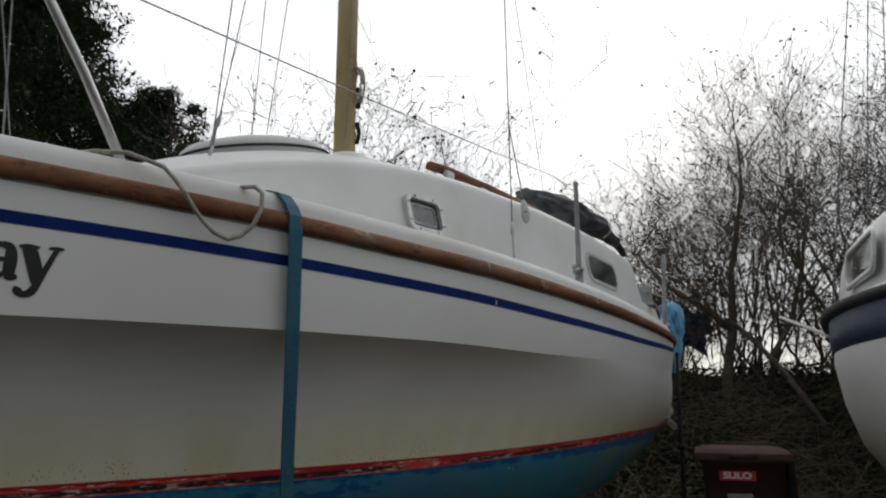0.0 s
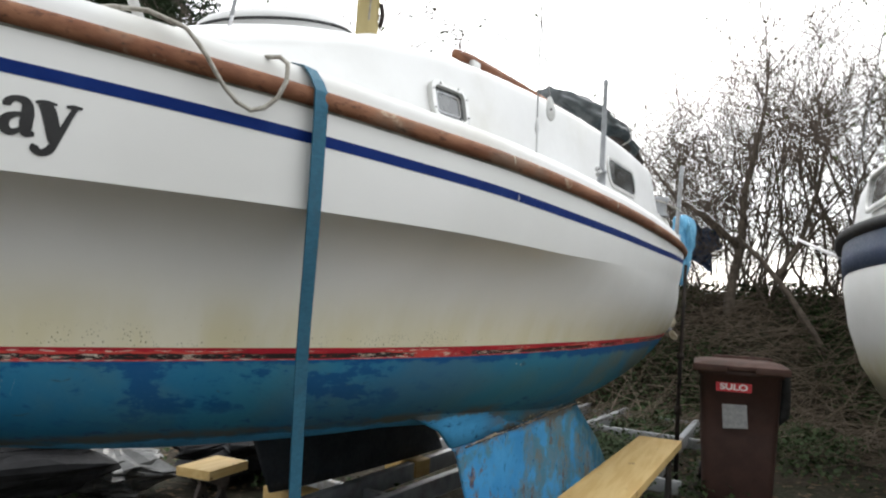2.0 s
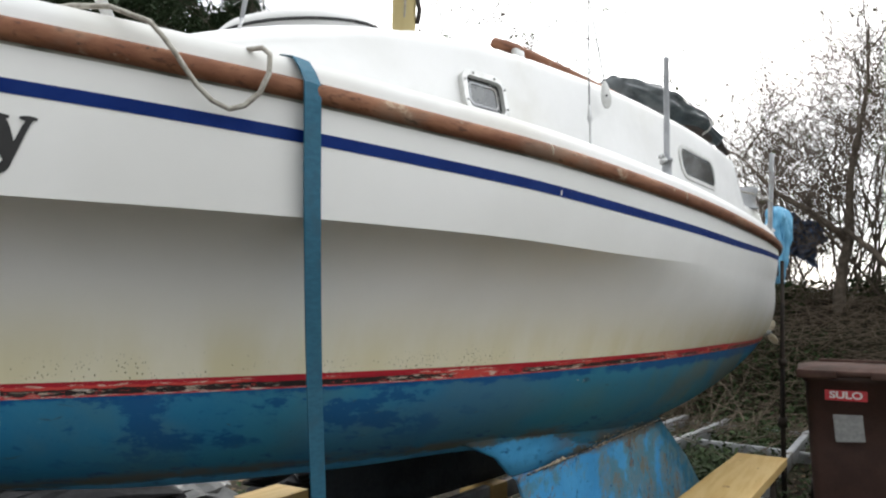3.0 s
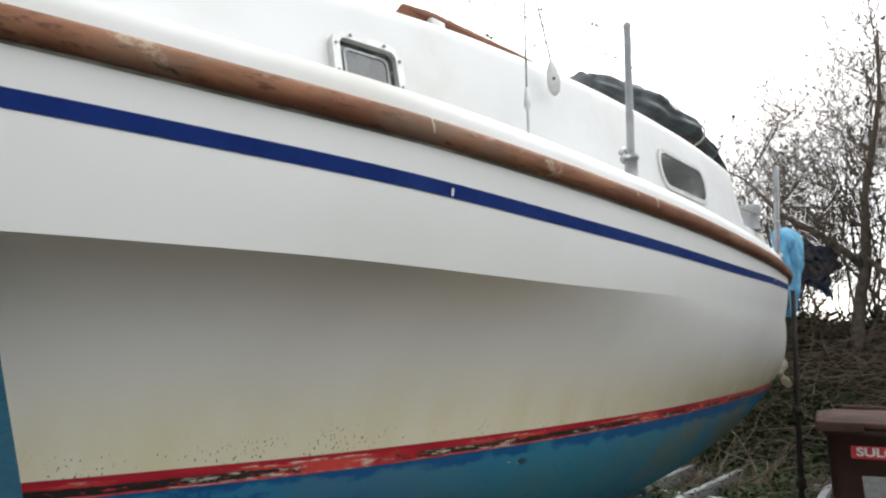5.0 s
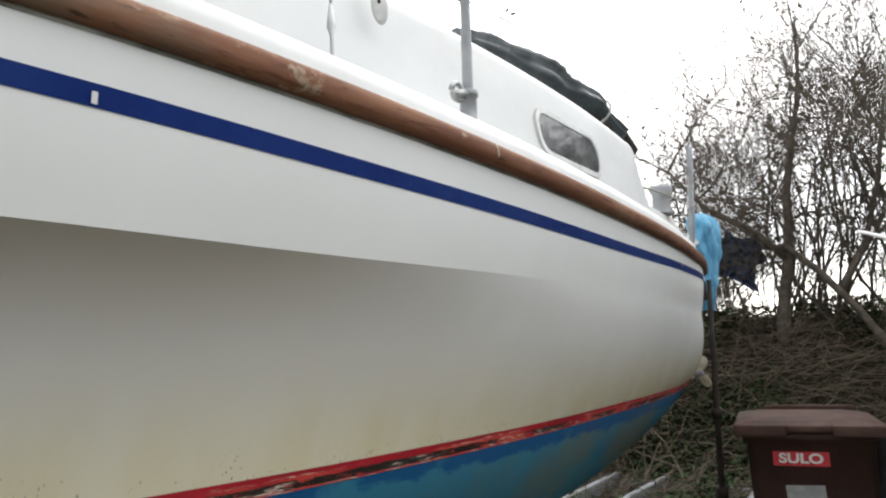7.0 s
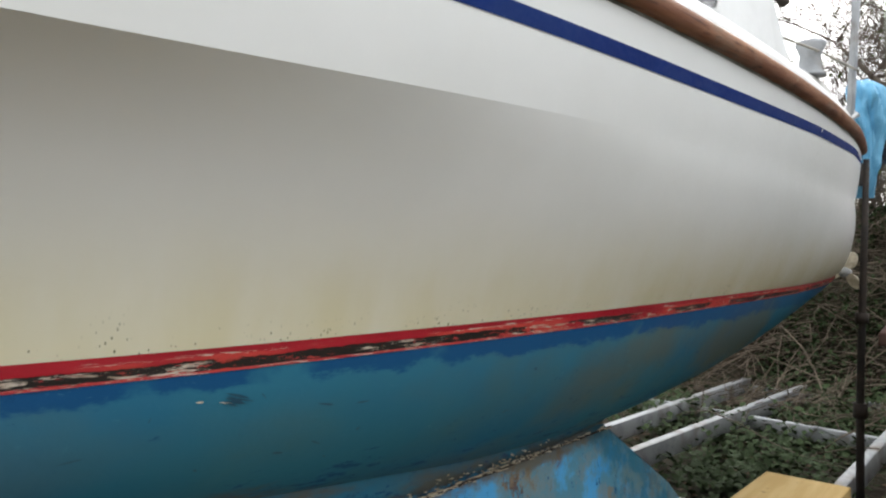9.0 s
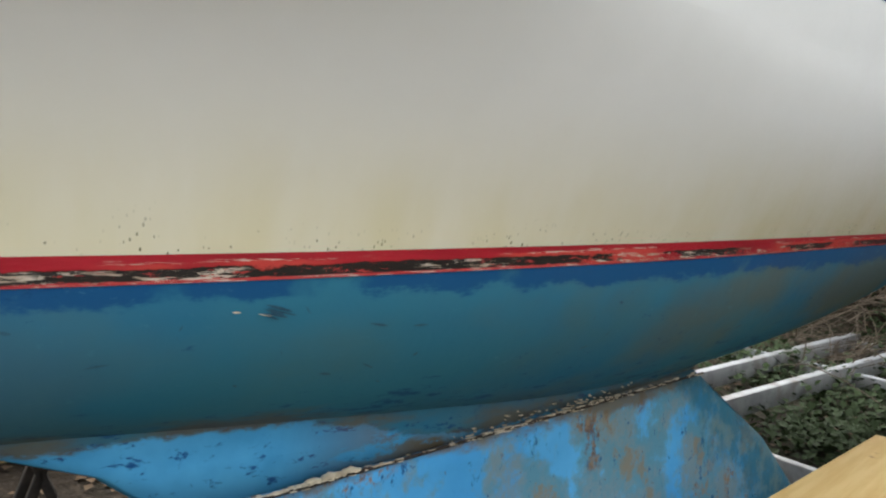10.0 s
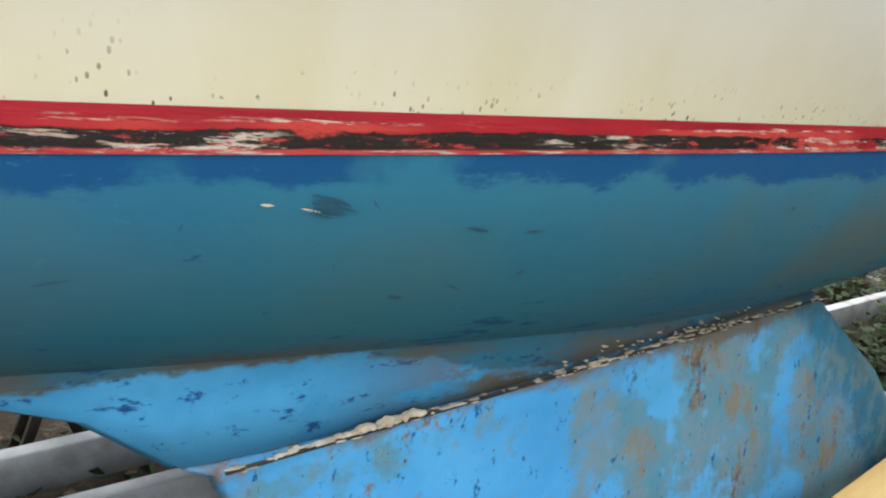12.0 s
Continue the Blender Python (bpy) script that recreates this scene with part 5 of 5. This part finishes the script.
def bare_bush(name, seed, height, stems, spread, label, depth=4):
    rng = random.Random(seed)
    b = thing(name, Matrix(), label, "bush", "bare bushes on the bank")
    thin, tips = [], []
    for _ in range(stems):
        a = rng.uniform(0, 2 * math.pi)
        tilt = rng.uniform(0.05, spread)
        d = np.array([math.cos(a) * tilt, math.sin(a) * tilt, 1.0])
        out = []
        grow(rng, np.array([rng.gauss(0, 0.22), rng.gauss(0, 0.22), -0.1]), d / np.linalg.norm(d), height * rng.uniform(0.55, 0.8), height * 0.0060, depth, out, tips)
        part("stem", sticks([g for g in out if g[2] > height * 0.0028], 6), BARK, b)
        thin += [(p, q, max(r0, 0.0032), max(r1, 0.0022)) for p, q, r0, r1 in out if r0 <= height * 0.0028]
    tagged(part("twig", sticks(thin, 3), TWIG, b), "tangle of fine brown twigs", kind="stuff")
    leafy = [t + np.array([rng.gauss(0, 0.04)] * 3) for t in tips if rng.random() < (0.11 if t[2] > 0.8 * height else 0.05)]
    part("foliage", flakes(leafy, 0.062, rng), LEAF, b, smooth=False)
    return b


def plant(proto, places):
    for k, (x, y, turn, s) in enumerate(places):
        m = Matrix.Translation((x, y, ground_height(x, y) - 0.05)) @ pose(0, 0, 0, 0, 0, turn)
        if k == 0:
            proto.scale = (s, s, s)
            proto.matrix_basis = m @ Matrix.Diagonal((s, s, s, 1))
        else:
            c = copy_thing(proto, m)
            c.scale = (s, s, s)


bush_a = bare_bush("bare_bush", 3, 4.6, 9, 0.55, "tall bare bush with a few small leaves on the bank")
bush_b = bare_bush("bare_bush", 12, 3.8, 10, 0.8, "spreading leafless bush with tangled dark twigs")
plant(bush_a, [(1.3, 11.6, 0, 0.88), (3.0, 12.2, 80, 0.93), (0.1, 12.8, 140, 0.78), (4.6, 13.0, 200, 0.95), (-1.7, 13.6, 290, 0.75)])
plant(bush_b, [(0.4, 11.1, 30, 0.85), (2.2, 11.3, 120, 0.95), (-0.9, 12.6, 220, 0.72), (3.9, 11.7, 310, 1.1), (5.4, 12.4, 60, 1.0)])
bush_d = bare_bush("bare_bush", 33, 1.9, 10, 1.1, "low tangled thicket at the foot of the taller bushes")
plant(bush_d, [(-0.9, 11.4, 0, 0.6), (0.5, 11.3, 130, 0.6), (1.4, 11.0, 250, 0.75), (2.4, 11.0, 310, 0.9), (-1.9, 12.0, 150, 0.7), (-0.3, 11.6, 40, 1.0), (0.9, 11.8, 200, 0.9), (-1.2, 12.3, 90, 0.95), (3.1, 11.5, 170, 0.9)])
bush_c = bare_bush("bare_bush", 21, 3.9, 5, 0.5, "thin leafless bush showing behind the boat")
plant(bush_c, [(-6.3, 11.4, 0, 1.35), (-5.3, 12.0, 100, 1.25)])


def pine(seed):
    rng = random.Random(seed)
    t = thing("pine_tree", Matrix(), "dark green pine tree with dense needle clumps", "tree", "pines behind the yard")
    out, tips = [], []
    p = np.array([0.0, 0, -0.2])
    H = 9.0
    limbs = []
    for k in range(14):
        q = p + np.array([rng.gauss(0, 0.06), rng.gauss(0, 0.06), H / 14])
        out.append((p, q, 0.20 * (1 - k / 15), 0.20 * (1 - (k + 1) / 15)))
        if k >= 2:
            for _ in range(5):
                a = rng.uniform(0, 2 * math.pi)
                reach = (2.6 * (1 - k / 16) + 0.3) * rng.uniform(0.65, 1.15)
                d = np.array([math.cos(a), math.sin(a), rng.uniform(0.0, 0.5)])
                grow(rng, q, d / np.linalg.norm(d), reach, 0.045 * (1 - k / 17), 2, limbs, tips, 0.12, 0.30, (1, 3))
        p = q
    part("trunk", sticks(out, 8), BARK, t)
    part("limb", sticks(limbs, 3), BARK, t)
    spots = []
    for tip in tips:
        for _ in range(34):
            spots.append(tip + np.array([rng.gauss(0, 0.12), rng.gauss(0, 0.12), rng.gauss(0.02, 0.085)]))
    part("crown", flakes(spots, 0.15, rng, 0.0, 5.0), NEEDLE, t, smooth=False)
    return t


pine_a = pine(5)
for k, (x, y, turn, s) in enumerate([(-12.8, 10.3, 0, 0.92), (-11.5, 12.3, 70, 0.70), (-15.5, 10.2, 150, 1.12), (-17.5, 7.5, 300, 1.1), (-14.6, 14.5, 20, 0.85)]):
    m = pose(x, y, ground_height(x, y), 0, 0, turn)
    ob = pine_a if k == 0 else copy_thing(pine_a, m)
    ob.matrix_basis = m
    ob.scale = (s, s, s)

# brushwood, grass and leaves on the ground
rng = random.Random(77)
segs = []
for k in range(9500):
    x, y = rng.uniform(-4, 5), rng.triangular(7.6, 12.6, 10.4)
    heap = max(0.0, noise.noise((x * 1.1, y * 1.1, 6)))
    z = ground_height(x, y) + rng.uniform(0, 0.10 + 0.45 * heap)
    a, e = rng.gauss(0.4, 1.1), rng.gauss(0.12, 0.35)
    p = np.array([x, y, z])
    d = np.array([math.cos(a) * math.cos(e), math.sin(a) * math.cos(e), math.sin(e)])
    long = k % 7 == 0
    r, L = (rng.uniform(0.003, 0.008), rng.uniform(0.7, 1.7)) if long else (rng.uniform(0.002, 0.006), rng.uniform(0.2, 0.7))
    n = 6 if long else 3
    for _ in range(n):
        q = p + d * L / n
        segs.append((p, q, r, r * 0.86))
        p, r = q, r * 0.86
        d = d + np.array([rng.gauss(0, 0.2), rng.gauss(0, 0.2), rng.gauss(-0.03, 0.16)])
        d = d / np.linalg.norm(d)
tagged(obj("brushwood", sticks(segs, 4), DEADTWIG), "tangle of dead brown brushwood on the bank", "brushwood", kind="stuff")
spots = []
for _ in range(900):
    x, y = rng.uniform(-6, 4), rng.uniform(2.5, 9.5)
    if noise.noise((x * 0.8, y * 0.8, 9)) < 0.0:
        continue
    for _ in range(26):
        u, v = x + rng.gauss(0, 0.11), y + rng.gauss(0, 0.11)
        spots.append((u, v, ground_height(u, v) + rng.uniform(0.0, 0.13)))
for _ in range(2600):
    x, y = rng.uniform(-3.5, 4), rng.triangular(7.0, 12.0, 10.6)
    if noise.noise((x * 0.9, y * 0.9, 3)) < -0.02:
        continue
    for _ in range(22):
        u, v = x + rng.gauss(0, 0.10), y + rng.gauss(0, 0.10)
        spots.append((u, v, ground_height(u, v) + rng.uniform(0.02, 0.26)))
# ferny growth inside the steel frame
for _ in range(130):
    p = W(rng.uniform(-2.1, 0.6), rng.gauss(0.1, 0.40), 0)
    for _ in range(26):
        u, v = p.x + rng.gauss(0, 0.07), p.y + rng.gauss(0, 0.07)
        spots.append((u, v, ground_height(u, v) + rng.uniform(0.0, 0.16)))
tagged(obj("weeds", flakes(spots, 0.048, rng, 0.0, 2.0), GRASS, smooth=False), "low green weeds and ivy on the ground", "weeds", kind="stuff")
spots = [(x, y, ground_height(x, y) + 0.012) for x, y in ((rng.uniform(-7, 5), rng.uniform(-1, 11)) for _ in range(9000))]
tagged(obj("leaf_litter", flakes(spots, 0.05, rng, 0.85, 2.0), LITTER, smooth=False), "brown fallen leaves scattered on the soil", "leaves", kind="stuff")

# leaning tree on the bank
tree = thing("leaning_tree", Matrix(), "old leaning tree with dark forked limbs on the bank", "tree")
rng = random.Random(9)
part("trunk", tube([(-0.14, 10.85, 1.0), (-0.115, 10.8, 1.58), (-0.064, 10.8, 1.95), (0.013, 10.8, 2.28), (0.03, 10.8, 2.7), (0.043, 10.8, 3.05), (0.15, 10.9, 3.6), (0.268, 10.8, 4.2), (0.3, 10.8, 5.0)], [0.085, 0.07, 0.062, 0.065, 0.05, 0.042, 0.035, 0.025, 0.012], 9), BARK, tree)
part("limb", tube([(0.01, 10.8, 2.25), (-0.25, 10.75, 2.5), (-0.387, 10.7, 2.62), (-0.8, 10.7, 2.9), (-1.2, 10.8, 3.4)], [0.055, 0.045, 0.04, 0.03, 0.012], 8), BARK, tree)
part("limb", tube([(-0.05, 10.75, 2.42), (0.269, 10.65, 2.1), (0.58, 10.55, 1.68), (0.80, 10.5, 1.33), (1.05, 10.45, 0.9)], [0.032, 0.038, 0.040, 0.040, 0.038], 8), BARK, tree)
part("limb", tube([(0.45, 10.6, 1.85), (0.75, 10.9, 2.4), (0.95, 11.1, 3.1), (1.1, 11.2, 4.0)], [0.04, 0.035, 0.028, 0.014], 8), BARK, tree)
out, tips = [], []
for p in ((0.03, 10.8, 2.7), (0.15, 10.9, 3.6), (0.28, 10.8, 4.6), (-0.5, 10.7, 2.7), (-0.9, 10.7, 3.0), (0.85, 11.0, 2.8), (1.05, 11.15, 3.7), (-1.2, 10.8, 3.4)):
    for _ in range(2):
        d = np.array([rng.gauss(0, 0.7), rng.gauss(0, 0.4), rng.uniform(0.2, 1)])
        grow(rng, np.array(p), d / np.linalg.norm(d), rng.uniform(0.9, 1.5), 0.014, 3, out, tips)
part("twig", sticks([(a, b, max(r0, 0.003), max(r1, 0.0025)) for a, b, r0, r1 in out], 3), TWIG, tree)
part("foliage", flakes([t for t in tips if rng.random() < 0.12], 0.055, rng), LEAF, tree, smooth=False)

# dark tarpaulin caught in the bush behind the stern
def crumpled(name, size, m, material, label, category, seed, flat=1.0):
    rows = []
    for k in range(22):
        s = k / 21
        r = math.sin(math.pi * (0.04 + 0.92 * s)) ** 0.6
        row = []
        for q in range(30):
            a = 2 * math.pi * q / 30
            w = 1 + 0.55 * noise.noise((s * 2.6 + seed, 1.6 * math.cos(a), 1.6 * math.sin(a))) + 0.30 * noise.noise((s * 7 + seed, 5 * math.cos(a), 5 * math.sin(a))) + 0.14 * noise.noise((s * 18 + seed, 11 * math.cos(a), 11 * math.sin(a)))
            row.append((size[0] * r * w * math.cos(a), size[1] * r * w * math.sin(a), size[2] * (s + 0.10 * noise.noise((3 * math.cos(a), 3 * math.sin(a), s * 5 + seed)))))
        rows.append(row)
    ob = obj(name, loft(rows, True, True), material, smooth=False)
    ob.matrix_basis = m
    return tagged(ob, label, category)


rows = []
for k in range(26):
    row = []
    for q in range(26):
        a, b = k / 25 - 0.5, q / 25 - 0.5
        rag = 1 + 0.25 * noise.noise((a * 5, b * 5, 2))
        row.append((0.60 * a * rag + 0.08 * noise.noise((b * 6, 1, a * 3)), 0.16 * noise.noise((a * 7, b * 3, 5)) + 0.07 * noise.noise((a * 18, b * 9, 7)), 0.62 * b * rag - 0.25 * a * a + 0.12 * noise.noise((a * 4, 8, b * 2))))
    rows.append(row)
tarp = obj("tarpaulin", loft(rows), NETTING, smooth=False)
tarp.matrix_basis = pose(-0.52, 10.95, 2.34, 0, 25, 15) @ Matrix.Diagonal((0.85, 1.0, 0.82, 1))
tagged(tarp, "torn dark blue tarpaulin hanging in the bush", "tarpaulin")
crumpled("polythene_sheet", (0.42, 0.30, 0.30), Matrix.Translation(W(3.55, -1.95, -0.03)), CLEAR, "crumpled grey polythene sheet under the boat", "plastic sheet", 6)
# two invented black heaps that fill in for the shadow under and beyond the hull
crumpled("shade_sheet", (1.0, 0.40, 0.62), Matrix.Translation(W(4.7, -2.2, -0.06)) @ pose(0, 0, 0, 0, 0, 60), SHADE_BLACK, "added crumpled black form standing in for the shade beyond the boat", "plastic sheet", 12)
crumpled("shade_sheet", (0.8, 0.35, 0.42), Matrix.Translation(W(2.4, -1.75, -0.06)) @ pose(0, 0, 0, 0, 0, 80), SHADE_BLACK, "added crumpled black form standing in for the shade under the boat", "plastic sheet", 17)

# low white wall and a bench far behind the bank
wall = obj("low_wall", beam((-8, 17.5, 1.85), (3, 17.0, 1.85), 0.3, 1.6, 0.02), LETTER, smooth=False)
tagged(wall, "low white wall far behind the bank", "wall", kind="structure")
bench = thing("bench", pose(-1.15, 14.5, 0.0), "dark wooden bench beyond the bank", "bench")
part("seat", box((0.9, 0.35, 0.06), (0, 0, 1.78), 0.01), DARKSTEEL, bench)
for x in (-0.38, 0.38):
    part("leg", box((0.06, 0.3, 1.3), (x, 0, 1.12), 0.01), DARKSTEEL, bench)
